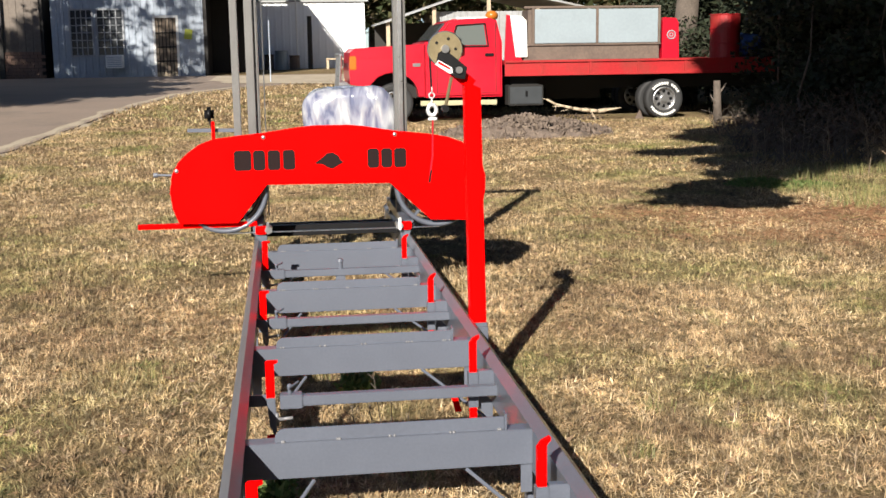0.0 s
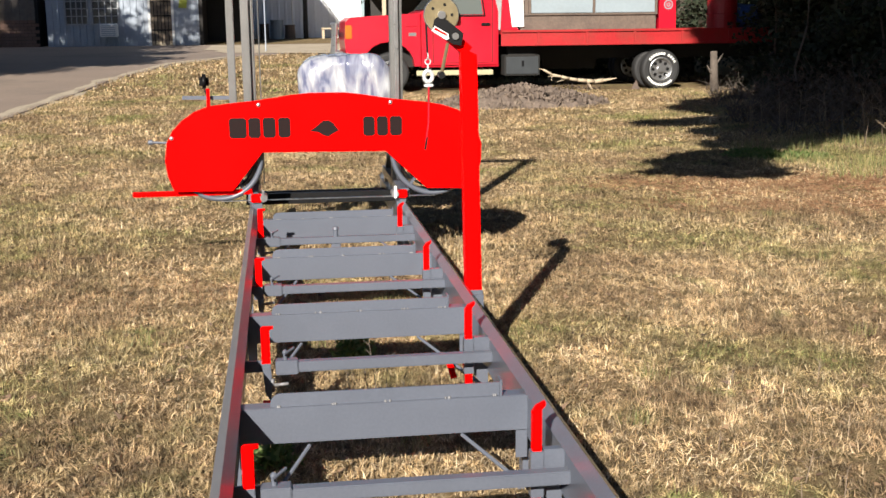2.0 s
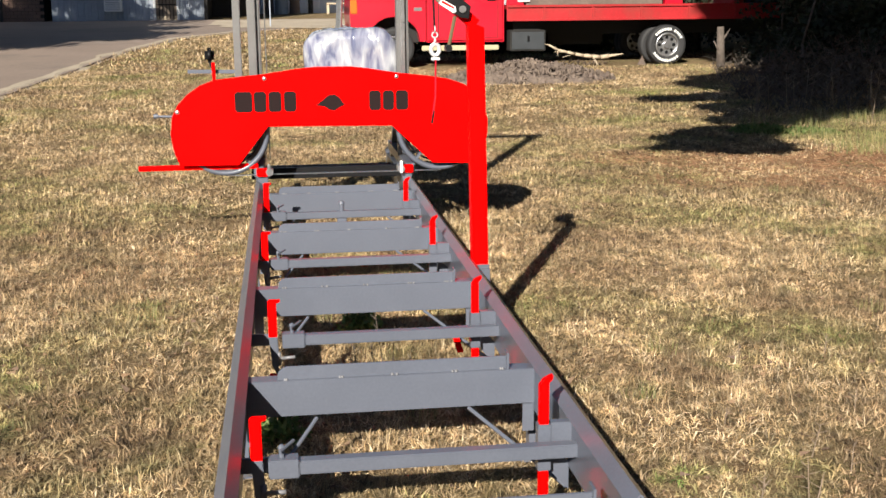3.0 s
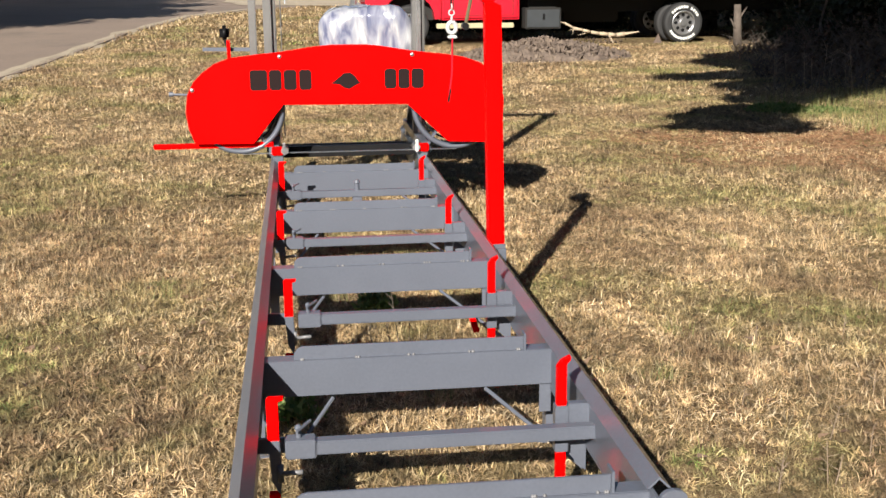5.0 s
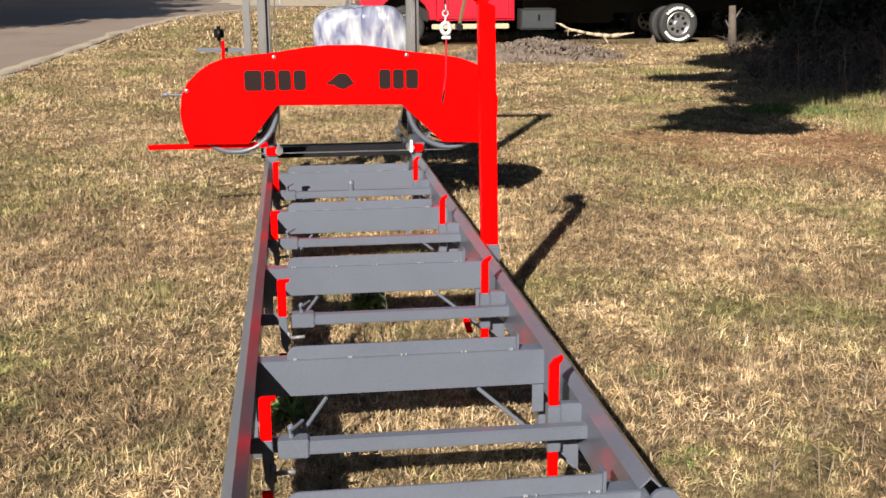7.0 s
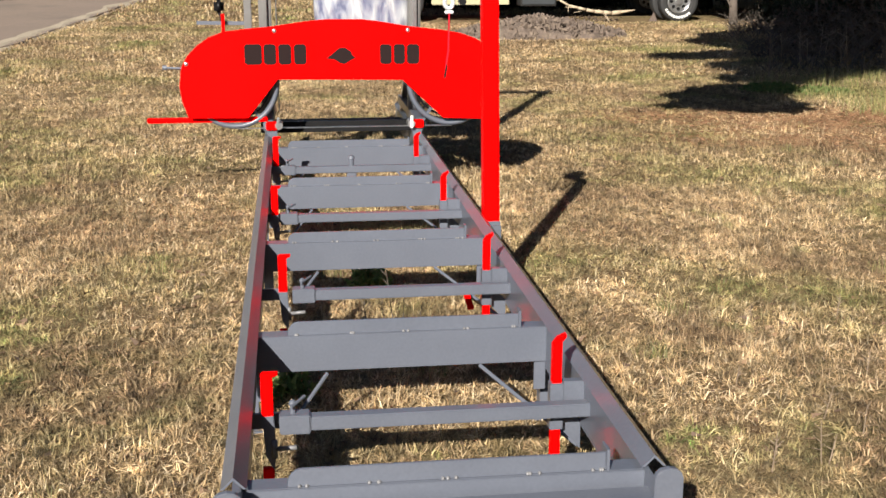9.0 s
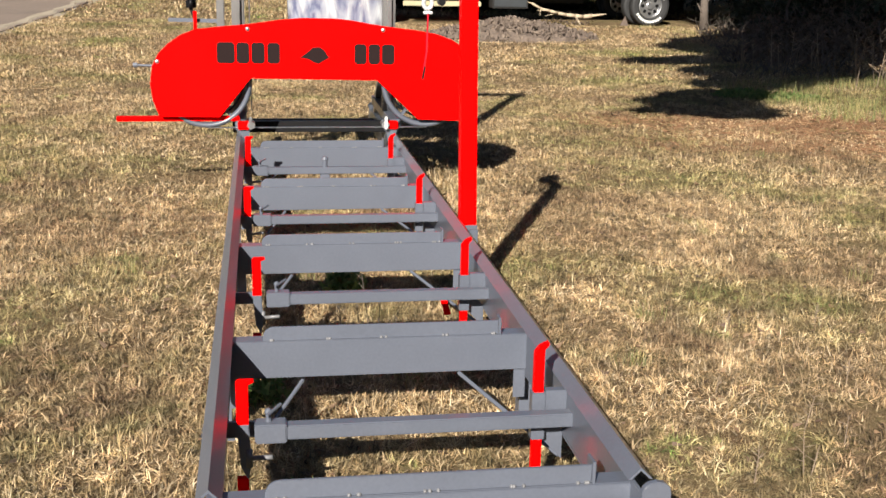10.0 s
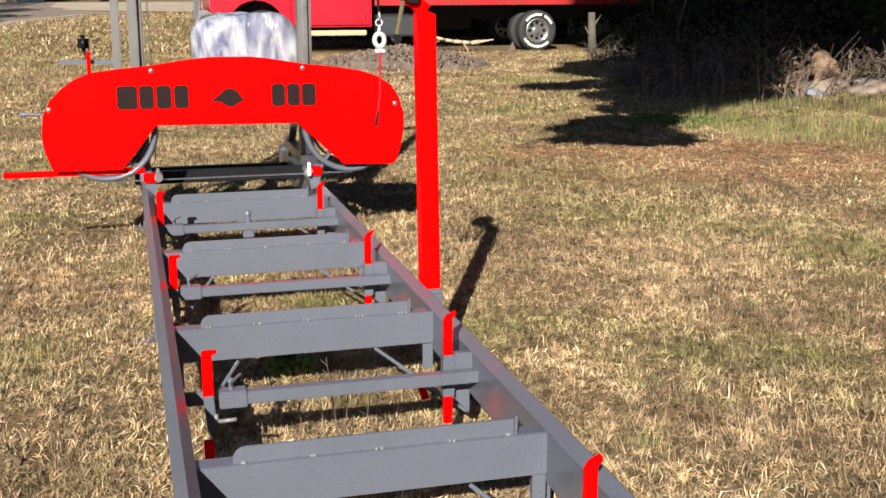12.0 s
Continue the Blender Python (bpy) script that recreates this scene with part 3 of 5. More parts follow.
    # blade guides and the red guide arm
    for s in (-1, 1):
        bm = box(bm_new(), s * 0.428 - 0.032, s * 0.428 + 0.032, yh + 0.02, yh + 0.07, 0.402, 0.450, 0.005)
        g = part("blade_guide", bm, RED, h, "red steel blade guide block")
        part("roller", rod(bm_new(), (s * 0.385, yh + 0.0, 0.43), (s * 0.385, yh + 0.09, 0.43), 0.022, 14), STEEL, g)
        part("bracket", box(bm_new(), s * 0.388 - 0.008, s * 0.388 + 0.008, yh - 0.005, yh + 0.015, 0.405, 0.478, 0.003), WHITE if s > 0 else STEEL, g)
    bm = box(bm_new(), -1.133, -0.45, yh + 0.045, yh + 0.075, 0.449, 0.478, 0.003)
    part("guide_arm", bm, RED, h, "red square steel guide arm")
    # beam behind the blade and carriage frame on the rails
    part("beam", box(bm_new(), -0.60, 0.62, 3.70, 3.76, 0.72, 0.80, 0.003), BLACK, h)
    part("cross_member", box(bm_new(), -0.50, 0.50, 3.93, 3.985, 0.325, 0.392, 0.003), BLACK, h)
    part("cross_member", box(bm_new(), -0.50, 0.50, 4.66, 4.715, 0.22, 0.30, 0.003), BLACK, h)
    for s in (-1, 1):
        part("side_member", box(bm_new(), s * 0.446 - 0.03, s * 0.446 + 0.03, 3.56, 4.72, 0.395, 0.455, 0.003), GREY, h)
        for y in (3.64, 4.62):
            bm = rod(bm_new(), (s * 0.446 - 0.022, y, 0.402), (s * 0.446 + 0.022, y, 0.402), 0.05, 20)
            w = part("track_wheel", bm, STEEL, h, "turned steel track wheel")
        bm = prism(bm_new(), [(s * 0.40, 0.33), (s * 0.44, 0.33), (s * 0.47, 0.45), (s * 0.39, 0.45)], "y", 3.545, 3.56)
        part("wheel_plate", bm, GREY, h)
        # masts: two upright tubes a side
        part("mast", box(bm_new(), s * 0.452 - 0.038, s * 0.452 + 0.038, 3.96, 4.036, 0.44, 2.25, 0.006), MAST, h)
        part("mast", box(bm_new(), s * 0.452 - 0.012, s * 0.452 + 0.012, 3.93, 3.96, 0.44, 2.25, 0.003), STEEL if s > 0 else MAST, h)
        part("brace", bar(bm_new(), (s * 0.45, 4.05, 0.95), (s * 0.45, 4.6, 0.46), 0.04, 0.04), MAST, h)
    part("outer_mast", box(bm_new(), -0.577, -0.532, 3.96, 4.0, 0.44, 2.25, 0.004), MAST, h)
    part("outer_mast_foot", box(bm_new(), -0.58, -0.44, 3.96, 4.0, 0.44, 0.48, 0.003), MAST, h)
    part("head_beam", box(bm_new(), -0.58, 0.52, 3.95, 4.05, 2.25, 2.33, 0.006), MAST, h)
    part("lift_rod", rod(bm_new(), (-0.385, 4.0, 0.45), (-0.385, 4.0, 2.25), 0.004, 6), STEEL, h)
    part("carriage_plate", box(bm_new(), -0.62, 0.62, 3.80, 3.93, 0.74, 0.78, 0.003), GREY, h)
    part("engine_deck", box(bm_new(), -0.25, 0.55, 4.05, 4.55, 0.86, 0.885, 0.004), GREY, h)
    part("deck_post", box(bm_new(), 0.40, 0.50, 3.93, 4.06, 0.74, 0.875, 0.004), GREY, h)
    part("deck_post", box(bm_new(), -0.25, -0.18, 3.93, 4.06, 0.74, 0.875, 0.004), GREY, h)
    # engine under clear wrap: a rounded, wrinkled bundle
    bm = bm_new()
    bmesh.ops.create_uvsphere(bm, u_segments=72, v_segments=48, radius=1.0)

    def squared(t, e):
        return math.copysign(abs(t) ** e, t)
    for v in bm.verts:
        flat_r = max(1e-6, math.hypot(v.co.x, v.co.y))
        ca, sa, cz = v.co.x / flat_r, v.co.y / flat_r, v.co.z
        rr = squared(min(1.0, flat_r), 0.42)
        x, y, z = rr * squared(ca, 0.45), rr * squared(sa, 0.45), squared(cz, 0.5)
        taper = 1.0 - 0.13 * max(0.0, z) ** 2 - 0.04 * z
        px, py, pz = 0.15 + 0.305 * x * taper, 4.26 + 0.21 * y, 1.062 + (0.172 + 0.012 * x) * z
        fold = noise.noise((px * 5 + pz * 4, py * 5, pz * 3)) * 0.026 + noise.noise((px * 17 - pz * 13, py * 11, pz * 6)) * 0.011
        v.co = Vector((px, py, pz)) + Vector((x, y, z)).normalized() * fold
        v.co.z = max(v.co.z, 0.886)
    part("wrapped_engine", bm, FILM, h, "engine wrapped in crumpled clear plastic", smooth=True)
    part("engine_guard", box(bm_new(), 0.455, 0.475, 4.12, 4.40, 0.885, 1.14, 0.006), BLACK, h)
    # work lamp on a red bracket and grey push handle
    part("push_handle", bar(bm_new(), (-0.86, 4.0, 0.990), (-0.555, 3.99, 0.986), 0.022, 0.022), GREY, h)
    part("lamp_bracket", box(bm_new(), -0.712, -0.692, 3.94, 3.96, 0.90, 1.045, 0.002), RED, h)
    bm = bm_new()
    box(bm, -0.752, -0.694, 3.93, 3.98, 1.045, 1.132, 0.018)
    part("control_knob", bm, BLACK, h, "black plastic control knob", smooth=True)
    part("lever", bar(bm_new(), (-0.722, 3.95, 1.05), (-0.70, 3.95, 0.98), 0.014, 0.014), BLACK, h)
    part("tension_bolt", rod(bm_new(), (-1.02, 3.56, 0.765), (-0.90, 3.56, 0.760), 0.007, 8), GREY, h)
    part("tension_nut", rod(bm_new(), (-1.03, 3.56, 0.765), (-1.005, 3.56, 0.765), 0.014, 8), GREY, h)
    return h


saw_head = build_head()
saw_head.location.z -= 0.012                     # the grooved wheels straddle the rail caps


# ---- the winch post ----
def build_winch():
    w = thing("winch_post", "red steel winch post bolted to the track, hand winch on top", "winch post", at=(0.50, 1.4, 0))
    x0, x1, y0, y1 = 0.470, 0.536, 1.40, 1.466
    bm = prism(bm_new(), [(x0 - 0.016, 1.318), (x1 - 0.016, 1.288), (x1, 0.315), (x0, 0.315)], "y", y0, y1, 0.003)
    part("post", bm, RED, w)
    bm = box(bm_new(), x0 + 0.002, x1 + 0.004, y0 - 0.003, y1 + 0.003, 0.05, 0.315, 0.003)
    box(bm, 0.505, x1 + 0.004, y0 - 0.02, y1 + 0.02, 0.20, 0.30, 0.002)
    part("socket", bm, GREY, w)
    bm = bar(bm_new(), (0.488, 1.433, 1.300), (0.375, 1.433, 1.395), 0.046, 0.046)
    part("arm", bm, RED, w)
    # winch: plates, drum reel, ratchet and crank
    bm = bm_new()
    prism(bm, [(0.345, 1.43), (0.372, 1.445), (0.462, 1.372), (0.452, 1.325), (0.42, 1.33), (0.335, 1.385)], "y", 1.375, 1.383, 0.002)
    f = part("winch_frame", bm, BLACK, w, "black winch side plate")
    part("label_plate", prism(bm_new(), [(0.332, 1.385), (0.345, 1.403), (0.40, 1.372), (0.402, 1.352), (0.39, 1.348)], "y", 1.371, 1.3745), WHITE, f, "white label with a red bar")
    part("label_bar", prism(bm_new(), [(0.342, 1.390), (0.347, 1.397), (0.392, 1.371), (0.393, 1.364)], "y", 1.3675, 1.3705), RED, f)
    bm = rod(bm_new(), (0.374, 1.383, 1.446), (0.374, 1.395, 1.446), 0.068, 32)
    r = part("reel", bm, ZINC, w, "yellow zinc winch gear wheel")
    bm = ring(bm_new(), (0.374, 1.389, 1.446), (0, 1, 0), 0.066, 0.006, 36, 6)
    part("reel_rim", bm, STEEL, r)
    part("reel_hub", rod(bm_new(), (0.374, 1.37, 1.446), (0.374, 1.44, 1.446), 0.016, 14), STEEL, r)
    for a in range(3):
        part("reel_hole", rod(bm_new(), (0.374 + 0.042 * math.cos(a * 1.2566), 1.3805, 1.446 + 0.042 * math.sin(a * 1.2566)), (0.374 + 0.042 * math.cos(a * 1.2566), 1.3825, 1.446 + 0.042 * math.sin(a * 1.2566)), 0.006, 10), BLACK, r)
    part("pawl", rod(bm_new(), (0.428, 1.366, 1.362), (0.428, 1.39, 1.362), 0.014, 12), STEEL, f)
    c = part("crank", bar(bm_new(), (0.395, 1.36, 1.335), (0.366, 1.34, 1.215), 0.014, 0.006), ZINC, w)
    part("grip", rod(bm_new(), (0.362, 1.30, 1.213), (0.362, 1.345, 1.213), 0.014, 12), BLACK, c)
    # cable, hook and its red safety latch strap
    cable = part("cable", rod(bm_new(), (0.312, 1.39, 1.44), (0.318, 1.39, 1.275), 0.004, 6), BLACK, w)
    for i in range(3):
        bm = ring(bm_new(), (0.318, 1.39, 1.285 - i * 0.022), (0, 1, 0) if i % 2 else (1, 0, 0), 0.011, 0.003, 14, 6)
        part("chain_link", bm, BRIGHT, cable)
    bm = bm_new()
    for i in range(18):
        a0, a1 = 2.2 + i * 0.36, 2.2 + (i + 1) * 0.36
        p = Vector((0.319 + 0.017 * math.cos(-a0 + 4.6), 1.39, 1.205 + 0.022 * math.sin(-a0 + 4.6)))
        q = Vector((0.319 + 0.017 * math.cos(-a1 + 4.6), 1.39, 1.205 + 0.022 * math.sin(-a1 + 4.6)))
        rod(bm, p, q, 0.0085, 8)
    part("hook", bm, BRIGHT, w, "bright steel snap hook")
    bm = box(bm_new(), 0.302, 0.338, 1.385, 1.395, 1.163, 1.175, 0.002)
    part("shackle", bm, BRIGHT, w)
    bm = rod(bm_new(), (0.321, 1.39, 1.165), (0.318, 1.39, 1.02), 0.0035, 6)
    rod(bm, (0.318, 1.39, 1.02), (0.307, 1.39, 0.945), 0.0035, 6)
    part("strap", bm, TRUCK_RED, w, "thin dark red hanging strap")
    part("strap_end", bar(bm_new(), (0.312, 1.39, 0.962), (0.303, 1.39, 0.912), 0.018, 0.006), DECAL, w)
    return w


build_winch()


# ---- the truck ----
TY = 17.6                                # near side of the truck


def build_truck():
    g = ground_height(0, TY)
    t = thing("flatbed_truck", "old red flatbed pickup truck parked on the grass", "truck", at=(4.5, TY + 1, g))
    y0, y1 = TY, TY + 1.95
    # front: hood, fenders, with a wheel arch
    arch = [(1.62 + 0.47 * math.cos(a), 0.62 + 0.44 * math.sin(a)) for a in (math.pi * i / 10 for i in range(11))]
    side = [(0.86, 0.86), (0.84, 1.10), (0.86, 1.42), (0.95, 1.50), (1.20, 1.51), (2.20, 1.56), (2.20, 0.62), (2.09, 0.62)] + arch[1:] + [(1.15, 0.80)]
    bm = prism(bm_new(), side, "y", y0, y1, 0.07)
    hood = part("front_body", bm, TRUCK_RED, t)
    part("wheel_well", box(bm_new(), 1.08, 2.16, y0 + 0.30, y1 - 0.30, 0.60, 1.15), CHASSIS, hood)
    part("badge", box(bm_new(), 1.98, 2.12, y0 - 0.006, y0 - 0.001, 1.16, 1.22), STEEL, hood)
    part("trim_line", box(bm_new(), 0.90, 2.20, y0 - 0.008, y0 - 0.001, 1.33, 1.345), TRUCK_RED, hood)
    part("marker_lamp", box(bm_new(), 0.85, 0.97, y0 - 0.012, y0 + 0.05, 1.12, 1.36, 0.01), AMBER, hood, "amber corner lamp")
    part("bumper", box(bm_new(), 0.66, 0.84, y0 - 0.02, y1 + 0.02, 0.68, 0.90, 0.03), STEEL, t, "chrome front bumper")
    guard = part("grille_guard", rod(bm_new(), (0.66, y0 + 0.15, 0.72), (0.70, y0 + 0.15, 1.38), 0.03, 10), STEEL, t)
    for k2 in (0.45, 0.8, 1.2):
        part("guard_bar", rod(bm_new(), (0.66, y0 + k2, 0.72), (0.70, y0 + k2, 1.38), 0.03, 10), STEEL, guard)
    part("guard_top", rod(bm_new(), (0.70, y0 + 0.15, 1.38), (0.70, y1 - 0.15, 1.38), 0.03, 10), STEEL, guard)
    # cab
    cab = [(2.20, 0.60), (2.20, 1.58), (2.34, 1.62), (2.60, 1.93), (2.68, 1.98), (3.40, 2.01), (3.52, 1.96), (3.62, 1.58), (3.62, 0.60)]
    bm = prism(bm_new(), cab, "y", y0 + 0.01, y1 - 0.01, 0.04)
    c = part("cab", bm, TRUCK_RED, t)
    for yy, s in ((y0 + 0.006, 1), (y1 - 0.006, -1)):
        bm = prism(bm_new(), [(2.70, 1.53), (2.80, 1.86), (3.28, 1.89), (3.33, 1.53)], "y", yy - 0.004, yy + 0.004, 0.001)
        wdw = part("side_window", bm, CABGLASS, c, "dusty cab side window")
        bm = bm_new()
        for p, q in (((2.67, 1.51), (2.78, 1.88)), ((2.78, 1.88), (3.30, 1.91)), ((3.30, 1.91), (3.36, 1.51)), ((3.36, 1.51), (2.67, 1.51))):
            bar(bm, (p[0], yy - 0.004, p[1]), (q[0], yy - 0.004, q[1]), 0.035, 0.02)
        part("window_seal", bm, BLACK, wdw)
    bm = prism(bm_new(), [(2.29, 1.625), (2.33, 1.615), (2.585, 1.915), (2.555, 1.925)], "y", y0 + 0.12, y1 - 0.12)
    part("windscreen", bm, DARKGLASS, c)
    bm = bm_new()                                          # door seams
    for p, q in (((2.42, 0.68), (2.42, 1.56)), ((2.42, 1.56), (2.66, 1.94)), ((3.50, 0.68), (3.50, 1.93)), ((2.42, 0.68), (3.50, 0.68))):
        bar(bm, (p[0], y0 + 0.008, p[1]), (q[0], y0 + 0.008, q[1]), 0.012, 0.006)
    part("door_seam", bm, CHASSIS, c)
    part("door_handle", box(bm_new(), 3.30, 3.46, y0 - 0.02, y0 + 0.01, 1.33, 1.38, 0.008), BLACK, c)
    part("mirror", box(bm_new(), 2.62, 2.84, y0 - 0.22, y0 - 0.16, 1.45, 1.66, 0.02), BLACK, c)
    part("mirror_arm", bar(bm_new(), (2.66, y0, 1.56), (2.70, y0 - 0.18, 1.56), 0.03, 0.03), BLACK, c)
    part("sill", box(bm_new(), 2.12, 3.52, y0 + 0.02, y0 + 0.10, 0.455, 0.545, 0.01), YELLOW, t, "cream running board")
    bm = bm_new()
    bmesh.ops.create_uvsphere(bm, u_segments=14, v_segments=8, radius=0.12, matrix=pose(3.58, y0 + 0.85, 2.07) @ Matrix.Diagonal((1, 1, 0.8, 1)))
    part("beacon", bm, AMBER, t, "amber beacon on the cab roof", smooth=True)
    part("roof_rack", box(bm_new(), 2.85, 3.45, y0 + 0.5, y0 + 1.4, 2.0, 2.035, 0.01), WHITE, t)
    # bed with a channel side rail
    bm = box(bm_new(), 3.64, 8.75, y0 - 0.10, y1 + 0.10, 1.17, 1.235, 0.006)
    bed = part("flat_bed", bm, BED_RED, t)
    bm = box(bm_new(), 3.64, 8.75, y0 - 0.13, y0 - 0.10, 0.965, 1.245, 0.004)
    part("bed_rail", bm, BED_RED, bed)
    part("rail_flange", box(bm_new(), 3.64, 8.75, y0 - 0.165, y0 - 0.13, 1.205, 1.245, 0.003), BED_RED, bed)
    part("rail_flange", box(bm_new(), 3.64, 8.75, y0 - 0.165, y0 - 0.13, 0.965, 1.00, 0.003), BED_RED, bed)
    for x in [4.3 + 0.9 * i for i in range(6)]:
        part("stake_pocket", box(bm_new(), x, x + 0.05, y0 - 0.15, y0 - 0.13, 1.0, 1.205), BED_RED, bed)
    part("chassis", box(bm_new(), 2.3, 8.8, y0 + 0.55, y0 + 0.75, 0.70, 0.95, 0.01), CHASSIS, t)
    part("chassis", box(bm_new(), 2.3, 8.8, y0 + 1.2, y0 + 1.4, 0.70, 0.95, 0.01), CHASSIS, t)
    part("cross_bearer", box(bm_new(), 3.7, 8.7, y0 - 0.05, y1 + 0.05, 0.97, 1.165, 0.01), CHASSIS, t)
    part("axle", rod(bm_new(), (6.6, y0 + 0.2, 0.56), (6.6, y1 - 0.2, 0.56), 0.08, 12), CHASSIS, t)
    part("fuel_tank", box(bm_new(), 4.6, 5.7, y0 + 0.9, y1 - 0.2, 0.5, 0.95, 0.04), CHASSIS, t)
    # headboard, white plate, exhaust stack
    part("headboard", prism(bm_new(), [(3.66, 1.24), (3.98, 1.24), (3.80, 2.04), (3.70, 2.06)], "y", y0 + 0.0, y0 + 0.07, 0.01), TRUCK_RED, t)
    part("headboard_panel", prism(bm_new(), [(3.86, 1.30), (4.08, 1.30), (4.06, 1.95), (3.98, 2.03), (3.76, 2.05)], "y", y0 - 0.03, y0 - 0.004, 0.008), WHITE, t, "white plastic panel")
    part("bed_post", box(bm_new(), 4.10, 4.17, y0 + 0.05, y0 + 0.12, 1.235, 2.06), RUSTY, t)
    # underslung box
    bm = box(bm_new(), 3.72, 4.37, y0 - 0.04, y0 + 0.40, 0.43, 0.80, 0.012)
    tb = part("underbody_box", bm, CHASSIS, t, "black steel underbody tool box")
    part("box_door", box(bm_new(), 3.75, 4.34, y0 - 0.055, y0 - 0.042, 0.46, 0.77, 0.006), material("box_grey", (0.035, 0.04, 0.045), 0.45), tb)
    part("latch", box(bm_new(), 4.03, 4.07, y0 - 0.07, y0 - 0.056, 0.60, 0.70), BLACK, tb)
    part("box_hanger", box(bm_new(), 3.80, 4.30, y0 + 0.1, y0 + 0.2, 0.80, 0.97), CHASSIS, t)
    # wheels: dual rear and single front
    for x, ys in ((6.62, (y0 - 0.06, y0 + 0.20)), (6.62, (y1 - 0.20, y1 + 0.06)), (1.62, (y0 + 0.04,)), (1.62, (y1 - 0.04,))):
        for j, yy in enumerate(ys):
            xx = x - (0.07 if j == 1 and yy < y0 + 1 else 0)
            c0 = Vector((xx, yy, g + 0.362))
            bm = bm_new()
            prof = [(0.215, 0.095), (0.25, 0.112), (0.31, 0.115), (0.345, 0.10), (0.360, 0.07), (0.363, 0.0), (0.360, -0.07), (0.345, -0.10), (0.31, -0.115), (0.25, -0.112), (0.215, -0.095)]
            rows = []
            for i in range(40):
                a = 2 * math.pi * i / 40
                rows.append([bm.verts.new(c0 + Vector((r * math.cos(a), d, r * math.sin(a)))) for r, d in prof])
            for i in range(40):
                for q in range(len(prof) - 1):
                    bm.faces.new((rows[i][q], rows[(i + 1) % 40][q], rows[(i + 1) % 40][q + 1], rows[i][q + 1]))
            bmesh.ops.recalc_face_normals(bm, faces=bm.faces[:])
            w = part("wheel", bm, RUBBER, t, "black tyre with white sidewall lettering")
            if yy < y0 + 1 and j == 0 and x > 3:
                for a0, a1 in ((0.5, 1.25), (1.4, 2.6), (3.7, 5.6)):       # sidewall writing as plain bars
                    m = int((a1 - a0) / 0.16)
                    for i in range(m):
                        a = a0 + (a1 - a0) * i / m
                        p = c0 + Vector((0.283 * math.cos(a), -0.118, 0.283 * math.sin(a)))
                        bm = bm_new()
                        bmesh.ops.create_cube(bm, size=1, matrix=Matrix.Translation(p) @ Matrix.Rotation(-a, 4, "Y") @ Matrix.Diagonal((0.045, 0.006, 0.034, 1)))
                        part("sidewall_bar", bm, WHITE, w, "white raised bar")
            bm = ring(bm_new(), c0 - Vector((0, 0.09, 0)), (0, 1, 0), 0.202, 0.020, 32, 8)
            rim = part("rim", bm, STEEL, w, "dull steel wheel rim", smooth=True)
            part("disc", rod(bm_new(), c0 - Vector((0, 0.055, 0)), c0 + Vector((0, 0.05, 0)), 0.196, 28, 0.196), RUSTY if j else STEEL, w)
            for a in range(8):
                p = c0 + Vector((0.135 * math.cos(a * 0.785), -0.062, 0.135 * math.sin(a * 0.785)))
                part("hand_hole", rod(bm_new(), p, p + Vector((0, 0.008, 0)), 0.032, 10), BLACK, rim)
            part("hub", rod(bm_new(), c0 - Vector((0, 0.10, 0)), c0, 0.06, 16), STEEL, rim)
    for o in t.children:
        o.location.x += 0.08
    part("wheel_chock", prism(bm_new(), [(6.17, g), (6.33, g), (6.26, g + 0.17)], "y", y0 - 0.08, y0 - 0.05), RUSTY, None)
    tagged(bpy.data.objects["wheel_chock"], "small brown wooden wedge beside the truck wheel", "wheel chock")


build_truck()


